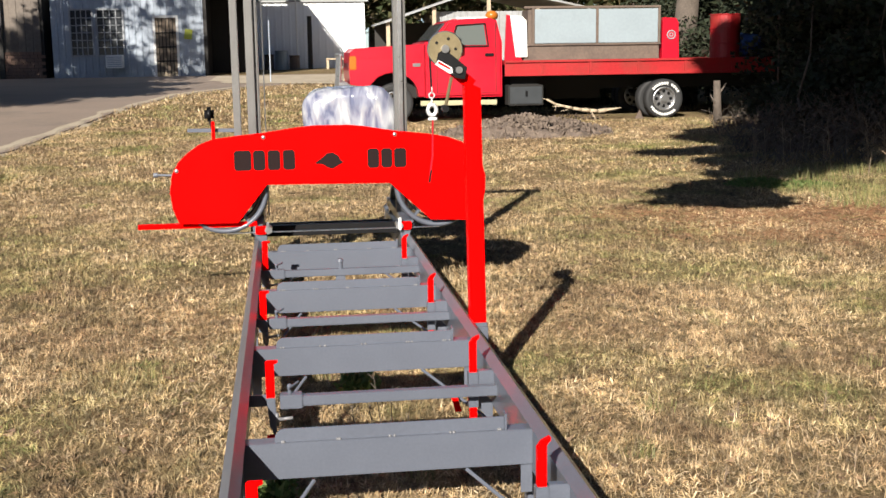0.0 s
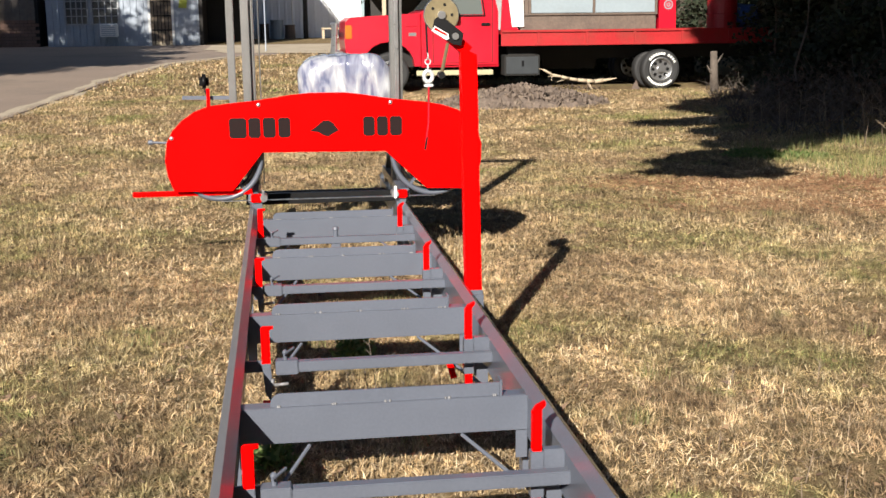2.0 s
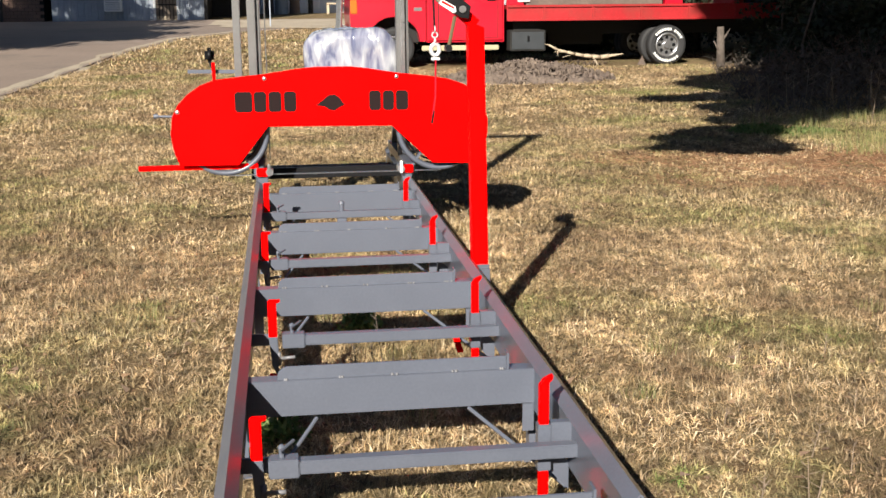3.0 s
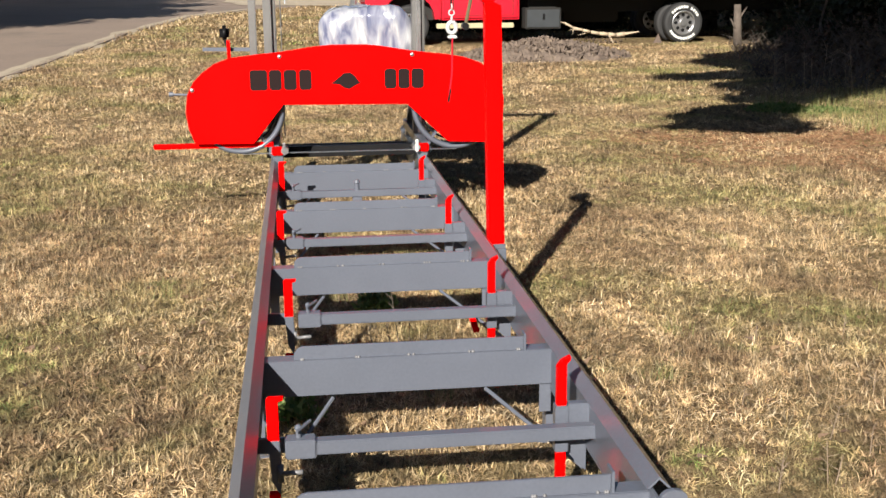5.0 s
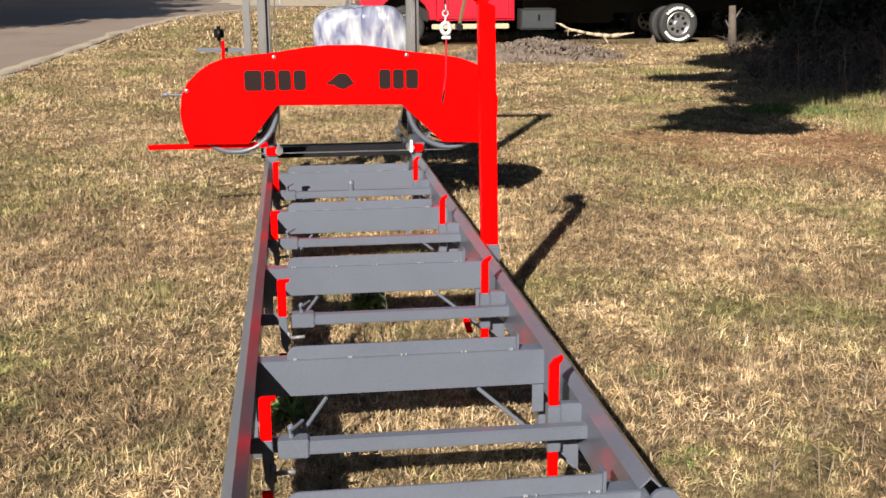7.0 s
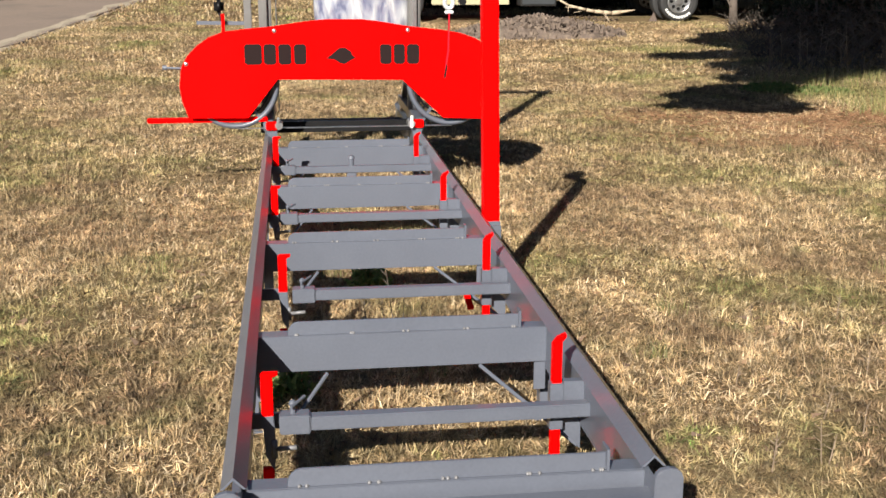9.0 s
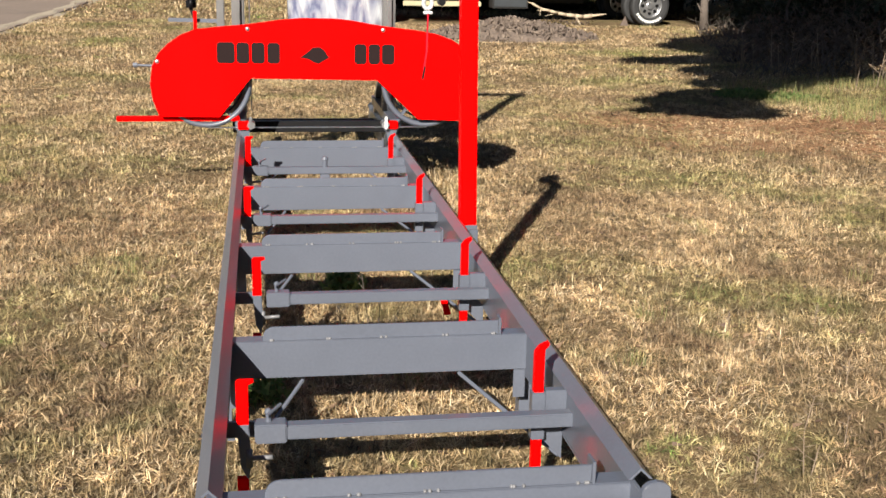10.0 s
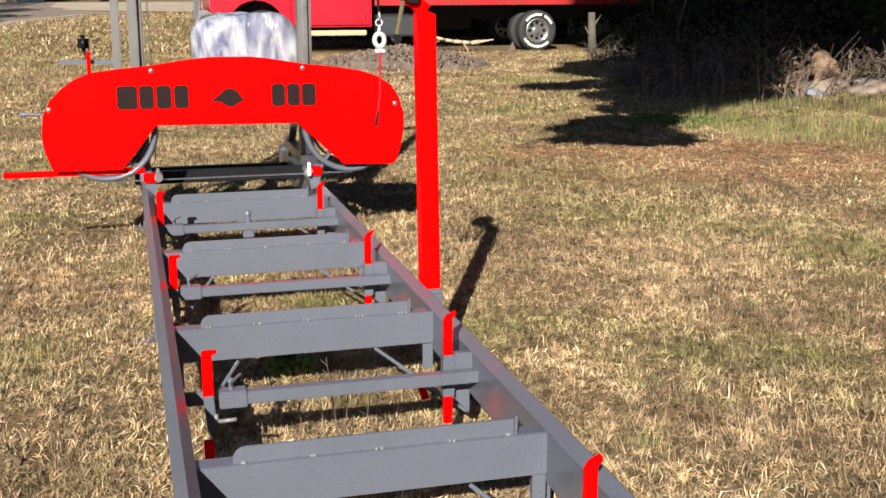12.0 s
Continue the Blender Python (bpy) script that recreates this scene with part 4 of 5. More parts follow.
def build_bed_load():
    y0 = TY
    c = thing("steel_crate", "long rusty steel crate with pale blue panels on the truck", "crate", at=(5.3, TY + 0.6, 1.24))
    part("tray", box(bm_new(), 4.02, 6.56, y0 + 0.02, y0 + 1.1, 1.236, 1.515, 0.01), RUSTY, c)
    for a, b in ((4.22, 5.36), (5.40, 6.53)):
        bm = box(bm_new(), a, b, y0 + 0.0, y0 + 0.03, 1.54, 2.15, 0.008)
        part("panel", bm, GALV, c, "pale blue painted sheet panel")
    part("back", box(bm_new(), 4.2, 6.54, y0 + 0.5, y0 + 1.08, 1.515, 2.16, 0.01), RUSTY, c)
    for x in (4.19, 5.38, 6.55):
        part("upright", box(bm_new(), x - 0.022, x + 0.022, y0 - 0.012, y0 + 0.04, 1.52, 2.19), RUSTY, c)
    part("top_rail", box(bm_new(), 4.02, 6.58, y0 - 0.014, y0 + 0.045, 2.165, 2.205, 0.004), RUSTY, c)
    part("bottom_rail", box(bm_new(), 4.02, 6.58, y0 - 0.016, y0 + 0.045, 1.500, 1.535, 0.004), RUSTY, c)
    b = thing("red_cabinet", "narrow red sheet metal cabinet on the truck bed", "cabinet", at=(6.8, TY + 0.3, 1.24))
    part("body", prism(bm_new(), [(6.62, 1.236), (6.95, 1.236), (6.93, 1.90), (6.88, 1.975), (6.63, 1.985)], "y", y0 + 0.02, y0 + 0.5, 0.012), TRUCK_RED, b)
    part("emblem", ring(bm_new(), (6.79, y0 + 0.016, 1.67), (0, 1, 0), 0.075, 0.012, 24, 6), GALV, b, "pale round emblem")
    part("emblem", ring(bm_new(), (6.79, y0 + 0.016, 1.67), (0, 1, 0), 0.03, 0.01, 16, 6), GALV, b)
    d = thing("red_drum", "dark red steel drum on the truck bed", "drum", at=(8.05, TY + 0.6, 1.24))
    part("drum_body", rod(bm_new(), (8.05, TY + 0.6, 1.237), (8.05, TY + 0.6, 2.05), 0.28, 28), BED_RED, d, smooth=False)
    for z in (1.5, 1.78, 2.04):
        part("hoop", ring(bm_new(), (8.05, TY + 0.6, z), (0, 0, 1), 0.282, 0.012, 28, 6), BED_RED, d)
    bm = bm_new()
    bmesh.ops.create_icosphere(bm, subdivisions=3, radius=0.5, matrix=pose(8.6, TY + 0.9, 1.45) @ Matrix.Diagonal((0.7, 0.7, 0.52, 1)))
    for v in bm.verts:
        v.co += v.normal * 0.09 * noise.noise(v.co * 4)
        v.co.z = max(v.co.z, 1.24)
    tagged(part("blue_tarp", bm, TARP), "crumpled blue tarp bundle on the truck bed", "tarp")


build_bed_load()
for load in ("steel_crate", "red_cabinet", "red_drum", "blue_tarp"):
    bpy.data.objects[load].location.x += 0.08


# ---- buildings ----
def corrugated(bm, x0, x1, y, z0, z1, pitch=0.23, depth=0.03, thick=0.05):
    """A ribbed sheet wall that faces -y."""
    pts = []
    x = x0
    while x < x1 - 1e-6:
        for dx, d in ((0, 0), (pitch * 0.62, 0), (pitch * 0.70, -depth), (pitch * 0.92, -depth)):
            if x + dx < x1:
                pts.append((x + dx, y + d))
        x += pitch
    pts += [(x1, y), (x1, y + thick), (x0, y + thick)]
    return prism(bm, pts, "z", z0, z1)


def build_workshop():
    g = ground_height(0, 40)
    w = thing("workshop", "grey weathered metal workshop with barred windows and a door", "building", at=(-5, 42, g))
    Y = 40.0
    zt = 6.05
    # wall cut round two windows, an air conditioner and the door
    wins = ((-7.64, -6.92), (-6.72, -5.86))
    for x0, x1, z0, z1 in ((-8.32, -7.64, g, zt), (-7.64, -5.86, g, 1.45), (-7.64, -5.86, 3.02, zt), (-6.92, -6.72, 1.45, 3.02),
                           (-5.86, -4.72, g, zt), (-4.72, -3.98, 2.76, zt), (-3.98, -3.02, g, zt)):
        part("wall_sheet", corrugated(bm_new(), x0, x1, Y, z0 - (0.3 if z0 == g else 0), z1), SIDING, w)
    part("side_wall", box(bm_new(), -8.30, -8.22, Y + 0.05, Y + 9, g - 0.3, zt), SIDING, w)
    # unseen roof edge and gable, shaped to cast the white shed's slanting shadow
    part("roof", prism(bm_new(), [(-8.5, zt), (-1.2, zt + 0.05), (-0.15, 4.72), (-0.15, 4.62), (-1.2, zt - 0.05), (-8.5, zt - 0.1)], "y", Y - 0.3, Y + 1.2), ROOFING, w)
    part("gable", prism(bm_new(), [(-3.0, 3.6), (-3.0, zt - 0.1), (-1.2, zt - 0.1), (-0.15, 4.60), (-0.15, 4.3), (-1.1, 3.6)], "y", Y + 0.02, Y + 0.1), SIDING, w)
    # sheets of the open bay, coloured near black in place of its shade
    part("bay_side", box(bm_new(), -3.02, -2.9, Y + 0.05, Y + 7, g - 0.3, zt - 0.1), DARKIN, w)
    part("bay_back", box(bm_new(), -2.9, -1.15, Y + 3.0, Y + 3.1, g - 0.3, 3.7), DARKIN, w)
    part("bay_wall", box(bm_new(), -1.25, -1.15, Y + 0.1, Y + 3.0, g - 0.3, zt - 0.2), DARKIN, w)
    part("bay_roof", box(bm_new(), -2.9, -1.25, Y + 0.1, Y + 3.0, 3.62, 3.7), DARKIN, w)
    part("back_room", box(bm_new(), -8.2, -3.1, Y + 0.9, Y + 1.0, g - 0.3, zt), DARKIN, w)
    for x0, x1 in wins:
        bm = bm_new()
        for a, b, c, d in ((x0 - 0.06, x0, 1.39, 3.08), (x1, x1 + 0.06, 1.39, 3.08)):
            box(bm, a, b, Y - 0.06, Y + 0.04, c, d)
        for c, d in ((1.39, 1.45), (3.02, 3.08)):
            box(bm, x0, x1, Y - 0.06, Y + 0.04, c, d)
        wd = part("window", bm, MUNTIN, w, "grey framed multi-pane window")
        part("pane", box(bm_new(), x0, x1, Y + 0.02, Y + 0.03, 1.45, 3.02), DARKGLASS, wd)
        for i in range(1, 4):
            x = x0 + (x1 - x0) * i / 4
            part("muntin", box(bm_new(), x - 0.018, x + 0.018, Y - 0.02, Y + 0.018, 1.45, 3.02), MUNTIN, wd)
        for i in range(1, 6):
            z = 1.45 + 1.57 * i / 6
            part("muntin", box(bm_new(), x0, x1, Y - 0.022, Y + 0.016, z - 0.016, z + 0.016), MUNTIN, wd)
    ac = part("air_conditioner", box(bm_new(), -6.45, -5.86, Y - 0.45, Y + 0.0, 0.98, 1.44, 0.02), WHITE, w, "white boxed air conditioner")
    for i in range(6):
        part("vent_slat", box(bm_new(), -6.40, -5.91, Y - 0.462, Y - 0.452, 1.03 + i * 0.065, 1.055 + i * 0.065), SIDING, ac)
    bm = box(bm_new(), -4.80, -4.72, Y - 0.05, Y + 0.05, g, 2.80)
    box(bm, -3.98, -3.90, Y - 0.05, Y + 0.05, g, 2.80)
    box(bm, -4.80, -3.90, Y - 0.052, Y + 0.05, 2.74, 2.82)
    dr = part("door", bm, WHITE, w, "white framed door with black bars before a curtain")
    part("leaf", box(bm_new(), -4.72, -3.98, Y + 0.01, Y + 0.04, g, 0.80), BARE_WOOD, dr)
    part("pane", box(bm_new(), -4.72, -3.98, Y + 0.012, Y + 0.03, 0.80, 2.74), CURTAIN, dr)
    for i in range(1, 6):
        x = -4.72 + 0.74 * i / 6
        part("security_bar", box(bm_new(), x - 0.012, x + 0.012, Y - 0.03, Y - 0.01, g + 0.05, 2.74), BLACK, dr)
    for z in (1.2, 1.7, 2.2):
        part("security_bar", box(bm_new(), -4.72, -3.98, Y - 0.03, Y - 0.012, z - 0.02, z + 0.02), BLACK, dr)
    part("notice", prism(bm_new(), [(-3.72, 1.98), (-3.44, 1.96), (-3.40, 2.30), (-3.66, 2.34)], "y", Y - 0.05, Y - 0.035), SIGN_YELLOW, w, "small yellow green notice board")
    # the older board shed that adjoins it
    s = thing("board_shed", "old brown board shed with a brick foot beside the workshop", "shed", at=(-11, 42, g))
    for i in range(16):
        x = -12.9 + i * 0.26
        part("board", box(bm_new(), x, x + 0.25, Y + 0.2 + 0.012 * (i % 3), Y + 0.26, g + 0.95, 5.6), SHEDWALL, s)
    for r in range(9):
        for i in range(16):
            x = -12.9 + i * 0.26 + (0.13 if r % 2 else 0)
            if x + 0.25 < -8.6:
                part("brick", box(bm_new(), x, x + 0.245, Y + 0.13, Y + 0.25, g - 0.1 + r * 0.118, g + 0.008 + r * 0.118), BRICK, s)
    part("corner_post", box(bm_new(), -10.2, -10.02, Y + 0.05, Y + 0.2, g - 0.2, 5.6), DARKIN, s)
    # near-black sheets paint the dark gap between shed and workshop
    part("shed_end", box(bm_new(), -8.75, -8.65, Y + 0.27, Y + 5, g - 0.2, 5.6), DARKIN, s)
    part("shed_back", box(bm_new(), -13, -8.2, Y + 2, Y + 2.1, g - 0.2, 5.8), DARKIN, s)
    part("shed_roof", box(bm_new(), -13.2, -8.5, Y - 0.1, Y + 5, 5.6, 5.75), ROOFING, s)


build_workshop()


def build_white_shed():
    g = ground_height(0, 46)
    w = thing("white_shed", "white sheet metal shed with a plain windowless wall", "shed", at=(1, 48, g))
    Y = 46.0
    bm = corrugated(bm_new(), -4.0, 3.26, Y, g - 0.3, 3.52, 0.30, 0.015, 0.1)
    part("wall_sheet", bm, WHITEWALL, w)
    part("side_wall", box(bm_new(), 3.17, 3.26, Y + 0.1, Y + 6, g - 0.3, 3.45), WHITEWALL, w)
    part("roof", prism(bm_new(), [(Y - 0.12, 3.50), (Y + 6.2, 4.2), (Y + 6.2, 4.26), (Y - 0.12, 3.56)], "x", -4.2, 3.40), ROOFING, w)
    # two standing posts and a pale pole before the shed
    for x, y, r, z, mt, nm, lb in ((0.40, 45.3, 0.035, 3.7, WHITE, "pale_pole", "thin pale metal pole by the white shed"), (0.93, 45.3, 0.10, 2.9, DARKIN, "dark_post", "dark wooden post by the white shed"),
                                   (-0.62, 33.9, 0.02, 2.45, SIDING, "flag_pole", "slim white pole on the gravel")):
        gz = ground_height(0, y)
        tagged(part(nm, rod(bm_new(), (x, y, gz - 0.05), (x, y, z), r, 12, r * 0.9), mt), lb, "post")
    # bench and clutter by the wall
    b = thing("bench", "pale low wooden bench by the white shed", "bench", at=(2.2, 45, ground_height(0, 45)))
    gz = ground_height(0, 45)
    part("seat", box(bm_new(), 1.55, 2.75, 44.8, 45.2, gz + 0.38, gz + 0.44, 0.01), BARE_WOOD, b)
    for x in (1.62, 2.15, 2.66):
        part("leg", box(bm_new(), x - 0.05, x + 0.05, 44.85, 45.15, gz, gz + 0.38), BARE_WOOD, b)
    random.seed(5)
    for i, (x, r, h) in enumerate(((-0.25, 0.28, 0.75), (0.28, 0.22, 0.55), (-0.75, 0.2, 0.6))):
        bm = rod(bm_new(), (x, 45, gz), (x, 45, gz + h), r, 14, r * 0.9)
        ring(bm, (x, 45, gz + h), (0, 0, 1), r * 0.9, 0.03, 14, 6)
        tagged(part("bucket", bm, GALV if i == 0 else RUSTY), "old metal bucket by the white shed wall", "bucket", group="buckets by the shed")
    # open pole barn behind the truck
    o = thing("pole_barn", "open pole barn with a grey sheet roof behind the truck", "barn", at=(6, 42, ground_height(0, 42)))
    gz = ground_height(0, 42)
    part("roof", prism(bm_new(), [(3.6, 2.55), (7.6, 3.85), (11.5, 3.0), (11.5, 2.92), (7.6, 3.77), (3.6, 2.47)], "y", 40.5, 47), ROOFING, o)
    for x in (3.75, 5.5, 7.6, 9.5, 11.3):
        part("post", box(bm_new(), x - 0.07, x + 0.07, 40.7, 40.84, gz - 0.2, 2.5 + (0.3 * (x - 3.6) if x < 7.7 else 0.8 - 0.15 * (x - 7.6))), BARE_WOOD, o)
    part("end_wall", corrugated(bm_new(), 5.6, 9.4, 41.2, gz - 0.2, 2.9, 0.25, 0.02, 0.04), ROOFING, o)
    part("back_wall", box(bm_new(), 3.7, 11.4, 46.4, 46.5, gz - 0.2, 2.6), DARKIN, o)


build_white_shed()


# ---- plants ----
def leaf_cloud(name, centres, count, size, mat, seed, flat=0.5, droop=0.0, long=1.0):
    """Many small leaf triangles scattered through clumps given as (x, y, z, rx, ry, rz)."""
    rng = np.random.default_rng(seed)
    c = np.array(centres, float)
    vol = np.cbrt(c[:, 3] * c[:, 4] * c[:, 5]) ** 2
    pick = rng.choice(len(c), count, p=vol / vol.sum())
    d = rng.normal(size=(count, 3))
    d /= np.linalg.norm(d, axis=1)[:, None]
    d *= (rng.random(count) ** 0.45)[:, None]
    p = c[pick, :3] + d * c[pick, 3:6]
    a = rng.normal(size=(count, 3))
    a[:, 2] = a[:, 2] * flat - droop
    a /= np.linalg.norm(a, axis=1)[:, None]
    b = np.cross(a, rng.normal(size=(count, 3)))
    b /= np.linalg.norm(b, axis=1)[:, None]
    s = (size * rng.uniform(0.5, 1.4, count))[:, None]
    v = np.stack([p - b * s * 0.35, p + b * s * 0.35, p + a * s * long], 1).reshape(-1, 3)
    return v


def mesh_of_triangles(name, v, mat):
    me = bpy.data.meshes.new(name)
    n = len(v) // 3
    me.vertices.add(len(v))
    me.vertices.foreach_set("co", np.ascontiguousarray(v, dtype=np.float32).ravel())
    me.loops.add(len(v))
    me.loops.foreach_set("vertex_index", np.arange(len(v), dtype=np.int32))
    me.polygons.add(n)
    me.polygons.foreach_set("loop_start", np.arange(0, len(v), 3, dtype=np.int32))
    me.update(calc_edges=True)
    me.materials.append(mat)
    return me


def mesh_of_blades(name, v, mat):
    """Nine corners a blade, two of them shared along the knee, so that each blade is one island."""
    me = bpy.data.meshes.new(name)
    n = len(v) // 9
    v = np.asarray(v, dtype=np.float32).reshape(n, 9, 3)[:, [0, 1, 2, 5, 8]].reshape(-1, 3)
    me.vertices.add(len(v))
    me.vertices.foreach_set("co", np.ascontiguousarray(v).ravel())
    index = (np.array([0, 1, 2, 0, 2, 3, 3, 2, 4], dtype=np.int32)[None] + 5 * np.arange(n, dtype=np.int32)[:, None]).ravel()
    me.loops.add(len(index))
    me.loops.foreach_set("vertex_index", index)
    me.polygons.add(3 * n)
    me.polygons.foreach_set("loop_start", np.arange(0, len(index), 3, dtype=np.int32))
    me.update(calc_edges=True)
    me.materials.append(mat)
    return me


def limbs(bm, base, top, spread, count, seed, start=0.25, lift=0.3, r0=0.14):
    """A tapered trunk with limbs; returns the limb tips."""
    random.seed(seed)
    base, top = Vector(base), Vector(top)
    last, tips = base, []
    for i in range(1, 9):
        p = base.lerp(top, i / 8) + Vector((random.uniform(-0.08, 0.08), random.uniform(-0.08, 0.08), 0))
        rod(bm, last, p, r0 * (1.02 - (i - 1) / 8.6), 10, r0 * (1.02 - i / 8.6))
        last = p
    for i in range(count):
        f = start + (1 - start) * (i + random.random()) / count
        p = base.lerp(top, f)
        a = random.uniform(0, 2 * math.pi)
        ln = spread * (1.15 - 0.85 * f) * random.uniform(0.7, 1.15)
        q = p + Vector((math.cos(a) * ln, math.sin(a) * ln, ln * lift))
        mid = p.lerp(q, 0.5) + Vector((0, 0, random.uniform(-0.15, 0.1)))
        rr = r0 * 0.34 * (1.1 - f * 0.6)
        rod(bm, p, mid, rr, 6, rr * 0.7)
        rod(bm, mid, q, rr * 0.7, 6, rr * 0.2)
        tips += [(mid, ln * 0.32), (q, ln * 0.30)]
    return tips


def build_tree(name, label, x, y, height, spread, leaves, size, mat, seed, start=0.25, lift=0.25, r0=0.16, category="tree", lean=(0, 0), flat=0.45):
    g = ground_height(x, y)
    t = thing(name, label, category, at=(x, y, g))
    bm = bm_new()
    tips = limbs(bm, (x, y, g - 0.1), (x + lean[0], y + lean[1], g + height), spread, max(10, int(height * 4.5)), seed, start, lift, r0)
    part("trunk", bm, BARK, t, smooth=True)
    v = leaf_cloud("crown", [(p.x, p.y, p.z, r + 0.25, r + 0.25, 0.55 * r + 0.2) for p, r in tips], leaves, size, mat, seed, flat)
    me = mesh_of_triangles("crown", v, mat)
    ob = new("crown", me)
    ob.parent = t
    ob.matrix_parent_inverse = t.matrix_basis.inverted()
    return t


# unseen cedar beside the lawn, added so that its boughs shade the brush
def build_shade_tree():
    x, y = 7.4, 2.6
    t = thing("cedar_tree", "unseen tall cedar tree with boughs placed to shade lawn and brush", "tree", at=(x, y, 0))
    # clumps set one by one to give the wanted shadow outline
    high = [(5.0, 4.1, 6.6, 2.1, 1.8, 1.3), (6.8, 4.0, 5.9, 2.2, 2.0, 1.5), (5.9, 2.8, 8.6, 2.0, 2.0, 1.8), (5.8, 4.2, 7.2, 2.2, 1.6, 1.6), (7.6, 5.4, 6.5, 2.0, 2.0, 1.8), (9.0, 4.2, 6.2, 2.0, 2.0, 1.8),
            (3.6, 3.4, 8.6, 1.6, 1.6, 1.5), (3.1, 5.0, 8.2, 1.2, 1.2, 1.0), (4.3, 5.2, 6.6, 1.5, 1.2, 1.0), (5.2, 6.3, 6.4, 1.3, 1.2, 0.9)]
    low = [(4.7, 3.0, 5.2, 0.9, 0.6, 0.25), (1.35, 1.28, 3.2, 0.58, 0.34, 0.10), (0.95, 1.45, 3.15, 0.35, 0.16, 0.06), (1.45, 0.98, 3.2, 0.36, 0.16, 0.06), (1.3, 1.72, 3.3, 0.6, 0.36, 0.10), (1.65, 2.05, 3.4, 0.6, 0.36, 0.10),
           (1.55, 3.75, 4.35, 0.6, 0.35, 0.14), (2.3, 3.7, 4.45, 0.9, 0.45, 0.2), (2.2, 1.25, 5.0, 1.0, 0.8, 0.2), (3.2, 2.9, 5.2, 1.0, 0.8, 0.25), (2.7, 2.4, 5.3, 1.2, 0.9, 0.3), (2.6, 4.6, 5.0, 0.9, 0.9, 0.3), (3.2, 5.5, 5.0, 1.0, 0.9, 0.3), (3.7, 4.4, 5.2, 1.0, 0.8, 0.3),
           (3.0, 3.6, 5.3, 1.4, 0.9, 0.4), (4.4, 3.7, 5.5, 1.3, 1.1, 0.4), (1.9, 2.1, 4.6, 0.8, 0.6, 0.18),
           (2.0, 2.05, 3.9, 0.7, 0.5, 0.14), (3.1, 2.75, 4.0, 0.9, 0.6, 0.16), (3.0, 3.1, 4.1, 1.1, 0.7, 0.2), (3.6, 3.8, 4.2, 0.8, 0.6, 0.2), (2.6, 2.75, 3.7, 0.8, 0.45, 0.12)]
    crown = high + low
    bm = bm_new()
    limbs(bm, (x, y, -0.1), (x + 0.2, y + 0.3, 9.8), 1.2, 30, 11, 0.5, 0.1, 0.22)
    for cx, cy, cz, *_ in high:
        rod(bm, (x + 0.1, y + 0.1, cz - 1.2), (cx, cy, cz), 0.07, 6, 0.02)
    for cx, cy, cz, *_ in low:
        rod(bm, (x + 0.1, y + 0.1, cz + 1.6), (cx, cy, cz), 0.020, 6, 0.007)
    part("trunk", bm, BARK, t, smooth=True)
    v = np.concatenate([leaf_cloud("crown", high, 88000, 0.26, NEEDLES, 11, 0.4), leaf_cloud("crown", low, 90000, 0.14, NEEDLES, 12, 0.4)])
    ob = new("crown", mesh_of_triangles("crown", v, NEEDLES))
    ob.parent = t
    ob.matrix_parent_inverse = t.matrix_basis.inverted()


build_shade_tree()
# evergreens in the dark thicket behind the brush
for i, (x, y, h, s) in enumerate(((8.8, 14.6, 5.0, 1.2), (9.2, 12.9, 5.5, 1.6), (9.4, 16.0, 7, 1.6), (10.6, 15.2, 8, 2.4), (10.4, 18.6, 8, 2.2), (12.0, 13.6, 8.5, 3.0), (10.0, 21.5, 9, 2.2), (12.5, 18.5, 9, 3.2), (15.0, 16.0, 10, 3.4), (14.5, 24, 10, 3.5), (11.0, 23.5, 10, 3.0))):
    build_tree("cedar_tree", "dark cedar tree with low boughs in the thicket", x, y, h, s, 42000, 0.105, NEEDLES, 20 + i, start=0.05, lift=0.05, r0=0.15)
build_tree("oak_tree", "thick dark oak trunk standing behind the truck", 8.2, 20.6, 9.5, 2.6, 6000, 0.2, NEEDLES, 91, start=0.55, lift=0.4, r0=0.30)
# unseen pines across the drive, added to throw the shade on the workshop
for i, (x, y, h, m) in enumerate(((-12.5, 24, 8.5, 16000), (-15.0, 27, 8, 14000), (-10.6, 26.5, 7, 14000), (-17, 22, 12, 14000), (-14.5, 19.5, 9, 10000), (-10.2, 20.5, 8, 14000),
                                   (-12.0, 29.5, 10, 5000), (-14.5, 23, 13, 4000), (-11.0, 24.5, 12.5, 3500))):
    build_tree("pine_tree", "unseen pine tree beside the driveway, placed for its shade", x, y, h, 3.3, m, 0.27, NEEDLES, 50 + i, start=0.30, lift=0.15, r0=0.2)
# woods behind the buildings
for i in range(26):
    random.seed(200 + i)
    x = -26 + i * 2.6 + random.uniform(-1, 1)
    y = 58 + random.uniform(-5, 7)
    build_tree("woodland_tree", "tall mixed woodland tree behind the buildings", x, y, random.uniform(11, 16), 4.2, 7000, 0.42, WOODS, 300 + i, start=0.12, lift=0.3, r0=0.22)


# trees outside the view, added to hold back low sky light
for i, (x, y) in enumerate(((17, 4), (19, -4), (16, 10), (20, 12), (14, -10), (8, -17), (18, -14), (24, 2), (2, -24), (-24, -2), (-26, 8), (-24, 16))):
    build_tree("woodland_tree", "unseen woodland tree round the yard, added to block sky light", x, y, 13 + (i * 7 % 5), 4.5, 7000, 0.45, WOODS, 400 + i, start=0.08, lift=0.3, r0=0.22)


